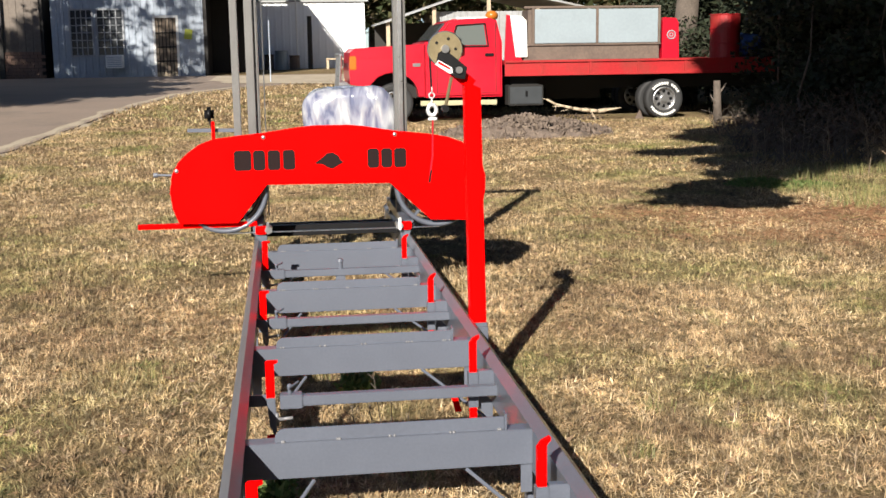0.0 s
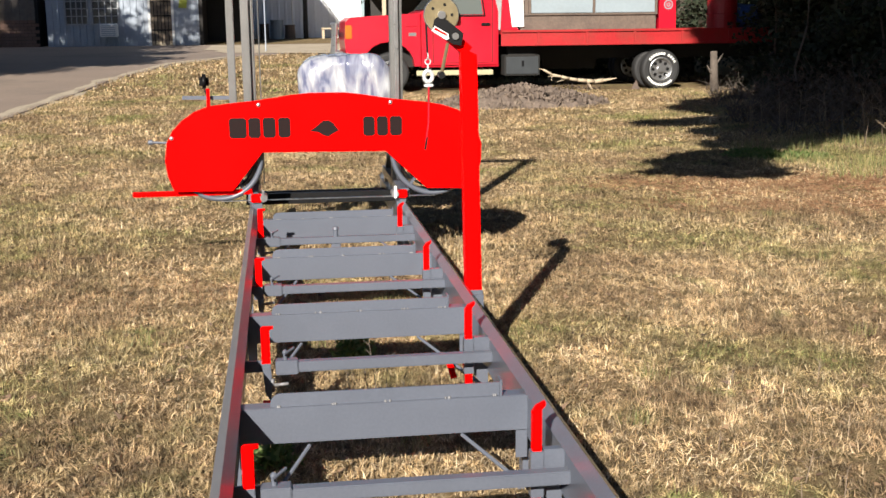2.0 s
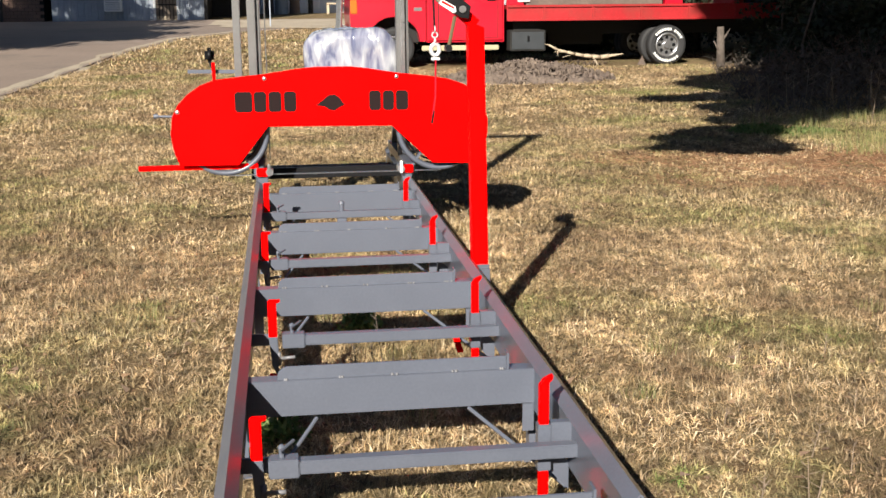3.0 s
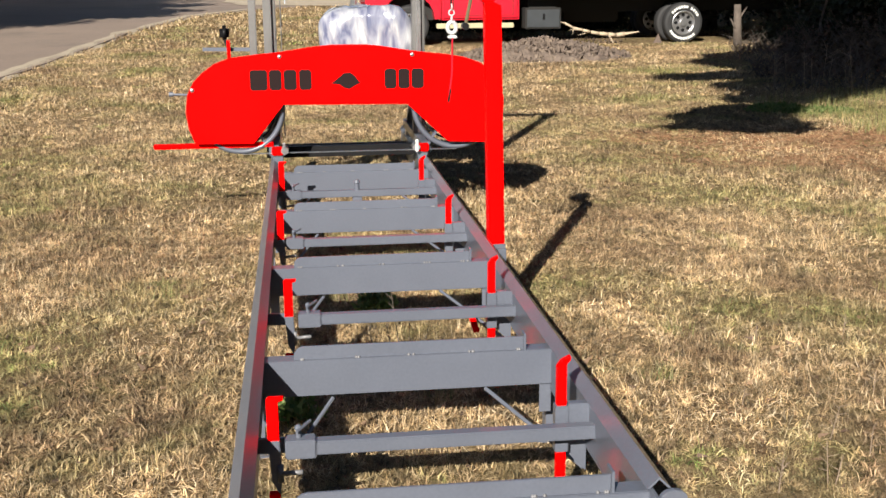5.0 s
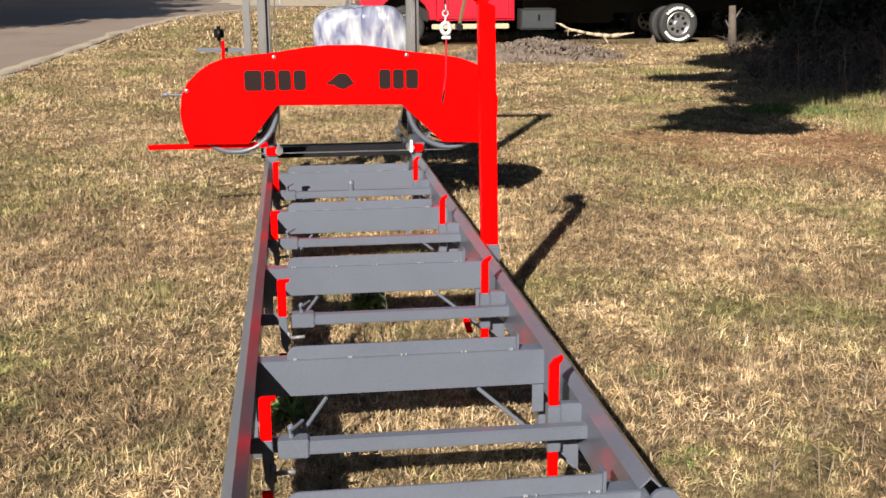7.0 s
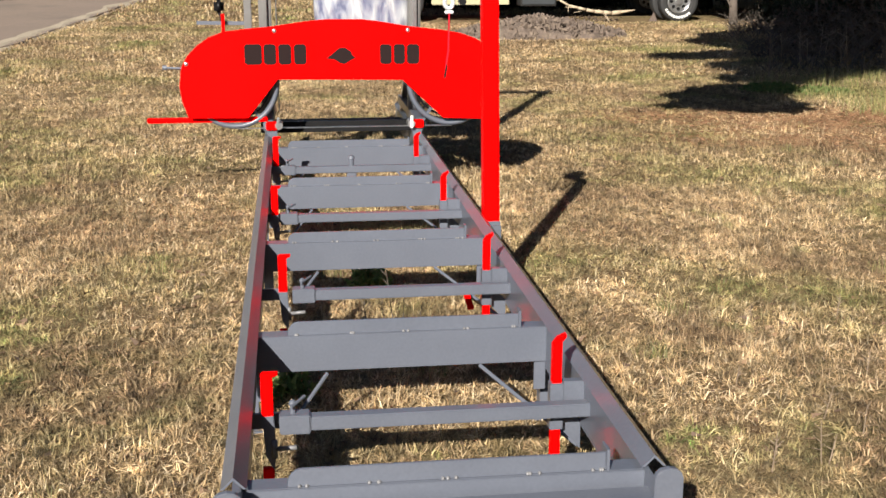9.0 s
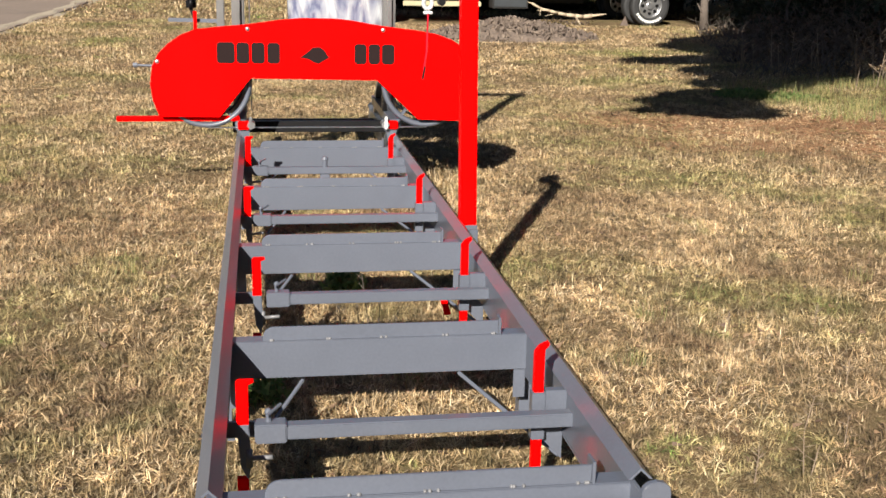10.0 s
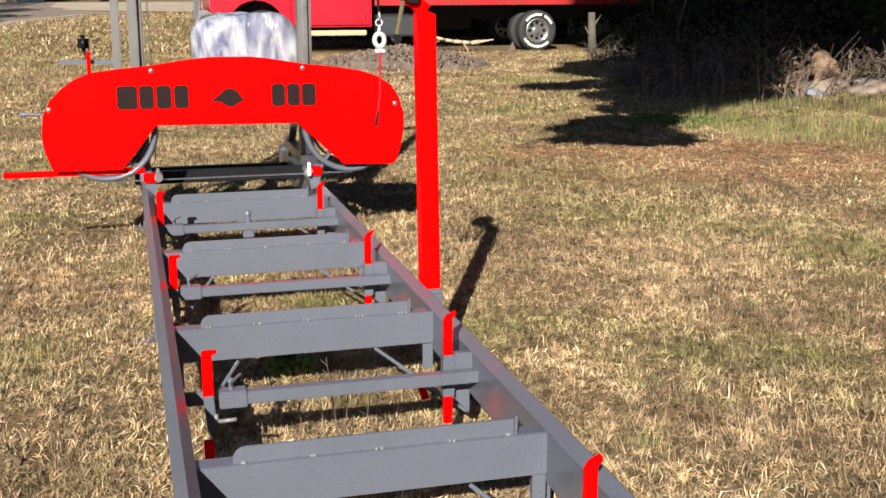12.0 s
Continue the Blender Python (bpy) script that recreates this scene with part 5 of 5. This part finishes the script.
def build_brush():
    """Dry undergrowth, twigs and a stump at the edge of the shade."""
    random.seed(77)
    bm = bm_new()
    for i in range(760):
        y = 9.3 + random.random() ** 1.4 * 6.5
        x = 5.0 + (y - 9.3) * 0.30 + random.random() ** 1.1 * 5.5
        g = ground_height(x, y)
        if x > 7.1 and y < 11.2 and i % 4:
            continue
        deep = min(1.0, 0.25 + 0.4 * (x - 5.0 - (y - 9.3) * 0.30))
        a, ln = random.uniform(0, 6.28), random.uniform(0.3, 1.2) * deep
        p = Vector((x, y, g - 0.02))
        q = p + Vector((math.cos(a) * ln * 0.55, math.sin(a) * ln * 0.55, ln * random.uniform(0.35, 1.0)))
        rod(bm, p, q, 0.008, 4, 0.003)
        for k2 in range(3):
            m = p.lerp(q, random.uniform(0.3, 0.9))
            rod(bm, m, m + Vector((random.uniform(-0.25, 0.25), random.uniform(-0.25, 0.25), random.uniform(0.0, 0.3))), 0.004, 3, 0.0015)
    tagged(part("brush_twigs", bm, BARK), "tangled dry twigs and brush in the shade", "brush", kind="stuff")
    cl = []
    for i in range(90):
        y = 9.7 + random.random() * 6
        x = 5.5 + (y - 9.7) * 0.30 + random.random() * 5.5
        deep = min(1.0, 0.12 + 0.45 * (x - 5.5 - (y - 9.7) * 0.30))
        cl.append((x, y, ground_height(x, y) + random.uniform(0.0, 0.3 + 0.12 * (y - 9.7)) * deep, 0.5, 0.45, 0.10 + 0.2 * deep))
    cl += [(4.75, 17.3, ground_height(0, 17.3) + 0.06, 0.45, 0.15, 0.10), (5.3, 17.35, ground_height(0, 17.3) + 0.05, 0.4, 0.12, 0.07)]
    v = leaf_cloud("u", cl, 40000, 0.045, DRYLEAF, 9, 0.8, 0, 1.6)
    tagged(new("dry_undergrowth", mesh_of_triangles("dry_undergrowth", v, DRYLEAF)), "dry brown leaves of the undergrowth", "undergrowth", kind="stuff")
    # added leaf screen that stands in for the darkness beneath the truck
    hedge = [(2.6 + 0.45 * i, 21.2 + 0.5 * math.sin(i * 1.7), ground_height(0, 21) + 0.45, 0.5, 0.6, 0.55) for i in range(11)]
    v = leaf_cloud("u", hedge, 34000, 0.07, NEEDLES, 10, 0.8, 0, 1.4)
    tagged(new("dark_undergrowth", mesh_of_triangles("dark_undergrowth", v, NEEDLES)), "dark leaf screen added to blacken the gap under the truck", "undergrowth", kind="stuff")
    rng2 = random.Random(15)
    for i in range(16):
        x, y = 7.0 + rng2.random() * 2.2, 9.4 + rng2.random() * 1.0
        bm = bm_new()
        r = rng2.uniform(0.08, 0.2)
        bmesh.ops.create_icosphere(bm, subdivisions=2, radius=r, matrix=pose(x, y, ground_height(x, y) + r * 0.3, 0, 0, rng2.uniform(0, 360)) @ Matrix.Diagonal((1.3, 0.9, 0.6, 1)))
        for v in bm.verts:
            v.co += v.normal * r * 0.4 * noise.noise(v.co * 5)
        tagged(part("rubble_block", bm, CONCRETE), "broken pale concrete block lying in the brush", "rubble", group="rubble in the brush")
    # weathered post and a fallen limb
    g = ground_height(7.35, 16.4)
    bm = bm_new()
    rod(bm, (7.30, 16.3, g - 0.1), (7.27, 16.32, g + 0.72), 0.082, 10, 0.060)
    rod(bm, (7.29, 16.3, g + 0.25), (7.13, 16.25, g + 0.48), 0.028, 6, 0.010)
    rod(bm, (7.28, 16.3, g + 0.45), (7.44, 16.30, g + 0.68), 0.026, 6, 0.010)
    rod(bm, (7.28, 16.25, g + 0.08), (7.14, 16.15, g - 0.02), 0.04, 6, 0.015)
    tagged(part("stump", bm, BARK, smooth=True), "weathered grey stump beside the truck", "stump")
    bm = bm_new()
    g = ground_height(5.0, 18.0)
    rl = random.Random(6)
    pts = [Vector((4.52 + 0.16 * i, 17.55 + rl.uniform(-0.05, 0.05), g + 0.36 - 0.075 * i + 0.0065 * i * i + rl.uniform(-0.02, 0.02))) for i in range(8)]
    for i, (p, q) in enumerate(zip(pts, pts[1:])):
        rod(bm, p, q, 0.020 + 0.003 * i, 8, 0.023 + 0.003 * i)
    limb = tagged(part("fallen_limb", bm, BARE_WOOD, smooth=True), "pale fallen limb lying beneath the truck", "branch")
    for i in (0, 1, 2, 3, 5):
        for k2 in range(2):
            m = pts[i] + Vector((rl.uniform(-0.30, 0.02), rl.uniform(-0.15, 0.1), rl.uniform(-0.14, 0.10)))
            part("twig", rod(bm_new(), pts[i], m, 0.010, 6, 0.003), BARE_WOOD, limb)
    part("twig", rod(bm_new(), pts[7], (pts[7].x + 0.25, 17.5, g + 0.20), 0.03, 6, 0.008), BARE_WOOD, limb)
    part("twig", rod(bm_new(), pts[5], (pts[5].x + 0.1, 17.45, g - 0.02), 0.02, 6, 0.016), BARE_WOOD, limb)


build_brush()


def build_mulch():
    """A low heap of bark and clods before the truck."""
    random.seed(8)
    bm = bm_new()
    cx, cy = 3.5, 14.6
    n = 34
    grid = {}
    for j in range(n + 1):
        for i in range(n + 1):
            u, w = i / n * 2 - 1, j / n * 2 - 1
            x, y = cx + u * 1.45, cy + w * 0.9
            r = math.sqrt(u * u + w * w)
            h = max(0, 1 - r) ** 0.7 * 0.30 + (0.07 * noise.noise((x * 3, y * 3, 0)) + 0.05 * noise.noise((x * 9, y * 9, 2))) * (1 if r < 0.95 else 0.2)
            grid[i, j] = bm.verts.new((x, y, ground_height(x, y) + h - 0.03 - (0.05 if r > 1 else 0)))
    for j in range(n):
        for i in range(n):
            bm.faces.new((grid[i, j], grid[i + 1, j], grid[i + 1, j + 1], grid[i, j + 1]))
    for i in range(700):
        a, r = random.uniform(0, 6.28), random.random() ** 0.7
        x, y = cx + math.cos(a) * r * 1.4, cy + math.sin(a) * r * 0.85
        z = ground_height(x, y) + max(0, 1 - r) ** 0.7 * 0.30
        s = random.uniform(0.015, 0.055)
        bmesh.ops.create_cube(bm, size=1, matrix=pose(x, y, z + s * 0.2, random.uniform(0, 360), random.uniform(0, 360), random.uniform(0, 360)) @ Matrix.Diagonal((s * 2, s, s * 0.6, 1)))
    tagged(part("mulch_heap", bm, CHIPS), "low heap of brown bark and clods on the grass", "mulch heap", kind="stuff")


build_mulch()


def build_lawn():
    """Short, matted dry grass over the part of the yard that the camera sees."""
    rng = np.random.default_rng(3)

    def noise2(x, y, s, seed):
        r = np.random.default_rng(seed)
        out = 0
        for k2 in range(6):
            a = r.uniform(0, 2 * np.pi)
            f = s * r.uniform(0.6, 1.8)
            out = out + np.sin((x * np.cos(a) + y * np.sin(a)) * f + r.uniform(0, 6.28))
        return out / 6

    def zone(count, x0, x1, y0, y1, length, width):
        x, y = rng.uniform(x0, x1, count), rng.uniform(y0, y1, count)
        edge = np.interp(y, [-15, 5, 13.2, 18, 22, 28, 31.5, 33.5], [-4.5, -4.35, -4.15, -3.95, -3.75, -2.9, -1.2, 1.4])
        keep = (x > edge - 0.03) & ~((y > 17.3) & (x > 2) & (x < 9) & (y < 19))
        keep &= noise2(x, y, 2.6, 5) + 0.6 * noise2(x, y, 9, 6) + 0.4 * noise2(x, y, 23, 7) > rng.uniform(-1.05, 0.25, count)
        x, y = x[keep], y[keep]
        n = len(x)
        z = np.array([ground_height(0, v) for v in np.linspace(-15, 45, 601)])[np.clip(((y + 15) * 10).astype(int), 0, 600)]
        L = length * rng.uniform(0.5, 1.5, n) * (1 + 0.5 * noise2(x, y, 3.2, 8) + 0.3 * noise2(x, y, 14, 9))
        az = rng.uniform(0, 2 * np.pi, n)
        tilt = np.where(rng.random(n) < 0.72, rng.uniform(1.0, 1.56, n), rng.uniform(0.25, 1.1, n))
        d = np.stack([np.sin(tilt) * np.cos(az), np.sin(tilt) * np.sin(az), np.cos(tilt)], 1)
        side = np.stack([-np.sin(az), np.cos(az), rng.uniform(-0.5, 0.5, n)], 1)
        w = (width * rng.uniform(0.6, 1.4, n))[:, None]
        base = np.stack([x, y, z + rng.uniform(-0.004, 0.012, n)], 1)
        return np.stack([base - side * w, base + side * w, base + d * L[:, None]], 1).reshape(-1, 3)

    def tufts(per_metre, blades, x0, x1, y0, y1, length, width, radius):
        """Small bunches of curled blades that lean out from a middle, with gaps between them."""
        n0 = int(per_metre * (x1 - x0) * (y1 - y0))
        cx, cy = rng.uniform(x0, x1, n0), rng.uniform(y0, y1, n0)
        edge = np.interp(cy, [-15, 5, 13.2, 18, 22, 28, 31.5, 33.5], [-4.5, -4.35, -4.15, -3.95, -3.75, -2.9, -1.2, 1.4])
        keep = (cx > edge + 0.05) & ~((cy > 17.3) & (cx > 2) & (cx < 9) & (cy < 19))
        keep &= noise2(cx, cy, 2.2, 15) + 0.7 * noise2(cx, cy, 8, 16) > rng.uniform(-1.2, 0.3, n0)
        cx, cy = cx[keep], cy[keep]
        m = len(cx)
        big = rng.uniform(0.55, 1.5, m) * (1 + 0.4 * noise2(cx, cy, 3.0, 17))
        lean = rng.uniform(0, 2 * np.pi, m)
        big, lean, cx, cy = (np.repeat(q, blades) for q in (big, lean, cx, cy))
        n = len(cx)
        az = rng.uniform(0, 2 * np.pi, n)
        rad = radius * big * np.sqrt(rng.random(n))
        x, y = cx + rad * np.cos(az), cy + rad * np.sin(az)
        z = np.array([ground_height(0, v) for v in np.linspace(-15, 45, 601)])[np.clip(((y + 15) * 10).astype(int), 0, 600)]
        az = az + rng.normal(0, 0.9, n)
        tilt = np.clip(0.55 + 0.7 * rad / (radius * big) + rng.normal(0, 0.28, n), 0.05, 1.5)
        d = np.stack([np.sin(tilt) * np.cos(az) + 0.35 * np.cos(lean), np.sin(tilt) * np.sin(az) + 0.35 * np.sin(lean), np.cos(tilt)], 1)
        d /= np.linalg.norm(d, axis=1)[:, None]
        turn = rng.uniform(0, 2 * np.pi, n)
        side = np.stack([np.cos(turn), np.sin(turn), rng.uniform(-0.3, 0.3, n)], 1) * (width * rng.uniform(0.6, 1.4, n))[:, None]
        L = (length * big * rng.uniform(0.6, 1.3, n))[:, None]
        base = np.stack([x, y, z - 0.003], 1)
        knee = base + d * L * 0.6
        bend = np.stack([d[:, 0] * 1.5, d[:, 1] * 1.5, d[:, 2] * rng.uniform(-0.6, 0.7, n)], 1)
        bend /= np.linalg.norm(bend, axis=1)[:, None]
        tip = knee + bend * L * 0.55
        return np.stack([base - side * 0.7, base + side * 0.7, knee + side, base - side * 0.7, knee + side, knee - side, knee - side, knee + side, tip], 1).reshape(-1, 3)
    v = np.concatenate([zone(620000, -3.2, 4.6, -2.4, 3.5, 0.036, 0.0017),
                        zone(520000, -4.4, 6.8, 3.5, 9.0, 0.037, 0.0026),
                        zone(300000, -4.4, 10.0, 9.0, 18.0, 0.05, 0.0045),
                        zone(90000, -4.4, 9.0, 18.0, 34.0, 0.08, 0.011),
                        zone(60000, -4.4, 8.0, -9.0, -2.4, 0.05, 0.004)])
    t = np.concatenate([tufts(270, 34, -3.0, 3.6, -1.4, 3.5, 0.033, 0.0019, 0.028),
                        tufts(125, 20, -4.0, 6.4, 3.5, 9.0, 0.038, 0.0026, 0.036),
                        tufts(70, 12, -4.3, 9.0, 9.0, 18.0, 0.046, 0.0042, 0.055)])
    ob = new("lawn_grass", mesh_of_triangles("lawn_grass", v, GRASS))
    tagged(ob, "short matted straw coloured winter grass with green patches", "grass", kind="stuff")
    ob = new("grass_bunches", mesh_of_blades("grass_bunches", t, GRASS))
    tagged(ob, "curled dry straw grass bunches standing in the lawn", "grass", kind="stuff")
    # weeds under the track
    random.seed(12)
    v = leaf_cloud("w", [(-0.30, -0.62, 0.05, 0.10, 0.10, 0.05), (-0.24, -0.5, 0.05, 0.08, 0.08, 0.05), (-0.35, 0.35, 0.04, 0.10, 0.1, 0.04), (0.0, 1.5, 0.05, 0.1, 0.1, 0.05),
                         (4.45, 7.8, 0.05, 0.35, 0.3, 0.08), (4.85, 7.6, 0.05, 0.35, 0.2, 0.06)], 5000, 0.028, GREENS, 21, 1.0, -0.6, 1.3)
    tagged(new("green_weeds", mesh_of_triangles("green_weeds", v, GREENS)), "small green weeds among the dry grass", "weeds", kind="stuff")


def build_stalks():
    random.seed(31)
    bm = bm_new()
    for x, y, h in ((0.05, 0.80, 0.30), (0.07, 0.82, 0.24), (0.02, 0.86, 0.18), (-0.05, 0.9, 0.15), (0.12, 0.78, 0.16)):
        p, q = Vector((x, y, 0)), Vector((x + random.uniform(-0.04, 0.04), y + random.uniform(-0.03, 0.03), h))
        rod(bm, p, q, 0.0022, 5, 0.001)
        for i in range(4):
            m = p.lerp(q, 0.55 + 0.12 * i)
            rod(bm, m, m + Vector((random.uniform(-0.03, 0.03), random.uniform(-0.02, 0.02), 0.02)), 0.0014, 4, 0.0008)
    tagged(part("weed_stalk", bm, BARK), "thin dark dry weed stalks under the track", "weed", kind="stuff")


build_stalks()


def build_lawn_stalks():
    """Dark dry weed stems that stand on the open lawn and before the thicket."""
    random.seed(63)
    bm = bm_new()
    spots = [(1.14, -0.38, 0.16), (1.17, -0.36, 0.10), (0.99, -0.39, 0.11), (1.37, -0.17, 0.10), (1.13, 0.24, 0.09), (1.46, 0.93, 0.08), (1.30, -0.05, 0.12), (1.82, 0.94, 0.10), (1.05, -0.28, 0.08), (1.62, 0.3, 0.1)]
    spots += [(random.uniform(4.9, 8.6), random.uniform(8.3, 9.8), random.uniform(0.2, 0.6)) for _ in range(46)]
    for x, y, h in spots:
        p = Vector((x, y, ground_height(x, y) - 0.01))
        q = p + Vector((random.uniform(-0.18, 0.18) * h, random.uniform(-0.18, 0.18) * h, h))
        r = 0.0020 if y < 3 else 0.0045
        rod(bm, p, q, r, 5, r * 0.5)
        for i in range(6):
            m = p.lerp(q, random.uniform(0.25, 1.0))
            rod(bm, m, m + Vector((random.uniform(-0.25, 0.25), random.uniform(-0.25, 0.25), random.uniform(0.05, 0.25))) * h, r * 0.6, 4, r * 0.3)
    tagged(part("weed_stalks", bm, TWIG), "thin dry brown weed stems standing on the lawn", "weed", kind="stuff")
    bm = bm_new()
    for i in range(8):
        x, y = random.uniform(7.4, 9.8), random.uniform(12.0, 16.0)
        h = random.uniform(2.2, 3.8)
        p = Vector((x, y, ground_height(x, y) - 0.05))
        last = p
        for k2 in range(1, 6):
            q = p + Vector((random.uniform(-0.1, 0.1), random.uniform(-0.1, 0.1), h * k2 / 5))
            rod(bm, last, q, 0.028 - 0.004 * k2, 6, 0.024 - 0.004 * k2)
            last = q
    tagged(part("sapling_stems", bm, BARK, smooth=True), "slender bare sapling stems in the dark thicket", "saplings", kind="stuff")


build_lawn_stalks()


def build_debris():
    """A root lump and grey slabs in a sunny gap of the thicket."""
    g = ground_height(8, 10.4)
    bm = bm_new()
    bmesh.ops.create_icosphere(bm, subdivisions=4, radius=0.17, matrix=pose(8.05, 10.5, g + 0.24, 0, 0, 20) @ Matrix.Diagonal((0.85, 0.8, 1.45, 1)))
    for v in bm.verts:
        v.co += v.normal * (0.10 * noise.noise(v.co * 4) + 0.03 * noise.noise(v.co * 15))
    for a, ln in ((0.4, 0.6), (1.5, 0.5), (2.6, 0.7), (3.9, 0.55), (5.2, 0.6)):
        rod(bm, (8.05, 10.5, g + 0.3), (8.05 + math.cos(a) * ln, 10.5 + math.sin(a) * ln, g - 0.02), 0.07, 7, 0.02)
    tagged(part("root_stump", bm, RUSTWOOD, smooth=True), "weathered tan root stump in the brush", "stump")
    for x, y, w, d, tilt, turn in ((8.35, 9.85, 0.42, 0.30, 22, 15), (8.85, 10.05, 0.55, 0.34, 28, -20), (7.35, 9.55, 0.30, 0.22, 14, 40)):
        bm = box(bm_new(), -w / 2, w / 2, -d / 2, d / 2, -0.03, 0.03, 0.008)
        bmesh.ops.transform(bm, matrix=pose(x, y, ground_height(x, y) + 0.5 * d * math.sin(radians(tilt)) + 0.015, tilt, 0, turn), verts=bm.verts)
        tagged(part("stone_slab", bm, SLAB), "pale grey stone slab tipped against the brush", "slab", group="slabs in the brush")


RUSTWOOD = material("tan_root_wood", (0.22, 0.14, 0.085), 0.85, vary=0.3, scale=6, fine=35, bump=0.5, stain=(0.12, 0.075, 0.05), amount=0.6)
SLAB = material("grey_slab", (0.27, 0.28, 0.31), 0.7, vary=0.2, scale=5, fine=40, bump=0.2)
build_debris()


def build_verge():
    """Loose sandy margin between the drive and the lawn."""
    bm = bm_new()
    prev = None
    for i in range(101):
        y = 6.0 + 0.25 * i
        xe = float(np.interp(y, [5, 13.2, 18, 22, 28, 31.5], [-4.35, -4.15, -3.95, -3.75, -2.9, -1.2]))
        z = ground_height(0, y) + 0.036
        a = 0.22 * noise.noise((y * 0.8, 5, 0)) + 0.10 * noise.noise((y * 3.1, 9, 0))
        b = 0.14 * noise.noise((y * 1.1, 15, 0)) + 0.08 * noise.noise((y * 4.1, 19, 0))
        row = [bm.verts.new((xe - 0.26 + 0.6 * a, y, z)), bm.verts.new((xe - 0.12 + b, y, z + 0.006)), bm.verts.new((xe + 0.14 + b, y, z - 0.05))]
        if prev:
            for j in range(2):
                bm.faces.new((prev[j], prev[j + 1], row[j + 1], row[j]))
        prev = row
    tagged(part("sandy_verge", bm, SAND), "loose pale sand along the driveway edge", "verge", kind="structure")


build_verge()


def build_tufts():
    """Taller grey-green tufts and fallen leaves here and there on the lawn."""
    rng = np.random.default_rng(44)
    out = []
    spots = [(-0.98, -0.42), (-1.30, 0.10), (1.55, -0.70), (1.42, -0.95), (1.75, -0.35), (2.3, 1.5), (1.15, 1.05), (0.95, 0.55), (-1.9, 2.4), (-0.9, 1.9), (2.9, 3.1), (1.9, 4.4), (0.05, 1.55), (-0.3, -0.62),
             (0.15, 0.45), (-0.15, 1.75), (2.0, 0.1), (3.2, 4.6), (-2.4, 4.2), (4.6, 6.2), (5.2, 6.6), (5.7, 7.3), (6.1, 6.9)]
    spots += [(rng.uniform(4.6, 8.4), 8.9 - 3.2 * rng.random() ** 1.2) for _ in range(95)]
    for x, y in spots:
        m = 46
        a, t, L = rng.uniform(0, 6.28, m), rng.uniform(0.05, 0.75, m), rng.uniform(0.04, 0.10, m) * (1.0 if y < 5.5 else 1.7)
        base = np.stack([x + rng.normal(0, 0.028 if y < 5.5 else 0.11, m), y + rng.normal(0, 0.028 if y < 5.5 else 0.11, m), np.full(m, ground_height(x, y) - 0.003)], 1)
        d = np.stack([np.sin(t) * np.cos(a), np.sin(t) * np.sin(a), np.cos(t)], 1)
        side = np.stack([-np.sin(a), np.cos(a), np.zeros(m)], 1) * (0.0018 if y < 5.5 else 0.0034)
        out.append(np.stack([base - side, base + side, base + d * L[:, None]], 1).reshape(-1, 3))
    tagged(new("grass_tufts", mesh_of_triangles("grass_tufts", np.concatenate(out), TUFT)), "small taller green tufts in the dry lawn", "grass", kind="stuff")
    flat = [(x, y, ground_height(x, y) + 0.012, 1.1, 1.1, 0.008) for x in np.arange(-3.2, 5.6, 1.1) for y in np.arange(-1.8, 8.5, 1.1)]
    v = leaf_cloud("l", flat, 9000, 0.020, LITTER, 45, 0.15, 0, 1.5)
    straw = [(x, y, ground_height(x, y) + 0.014, 0.9, 0.55, 0.010) for x, y in ((4.6, 5.6), (5.6, 5.2), (3.6, 5.9), (6.3, 4.8), (4.2, 6.3), (2.9, 6.3), (5.0, 6.2), (3.2, 5.2), (4.2, 4.9))]
    needles = leaf_cloud("n", straw, 17000, 0.050, NEEDLE_STRAW, 46, 0.12, 0, 1.6)
    tagged(new("pine_straw", mesh_of_triangles("pine_straw", thin(needles), NEEDLE_STRAW)), "fallen reddish brown pine needles on the lawn", "pine straw", kind="stuff")
    tagged(new("leaf_litter", mesh_of_triangles("leaf_litter", v, LITTER)), "scattered small brown dead leaves on the lawn", "leaves", kind="stuff")


def thin(v):
    """Narrows each triangle to a needle."""
    w = v.reshape(-1, 3, 3).copy()
    mid = (w[:, 0] + w[:, 1]) / 2
    w[:, 0], w[:, 1] = mid + (w[:, 0] - mid) * 0.11, mid + (w[:, 1] - mid) * 0.11
    return w.reshape(-1, 3)


NEEDLE_STRAW = island_material("pine_straw", [(0.11, 0.05, 0.026), (0.24, 0.12, 0.06), (0.36, 0.20, 0.105), (0.17, 0.08, 0.042)])
LITTER = island_material("dead_leaves", [(0.05, 0.032, 0.02), (0.14, 0.085, 0.05), (0.24, 0.15, 0.085), (0.10, 0.065, 0.05)])
TUFT = island_material("green_tuft_blades", [(0.12, 0.14, 0.035), (0.40, 0.33, 0.14), (0.19, 0.23, 0.07), (0.46, 0.38, 0.18), (0.16, 0.20, 0.09), (0.30, 0.30, 0.11)], translucent=0.3)
GREENS = island_material("green_weeds", [(0.07, 0.12, 0.03), (0.12, 0.19, 0.05), (0.18, 0.24, 0.07), (0.22, 0.24, 0.10)], translucent=0.3)
build_tufts()
build_lawn()
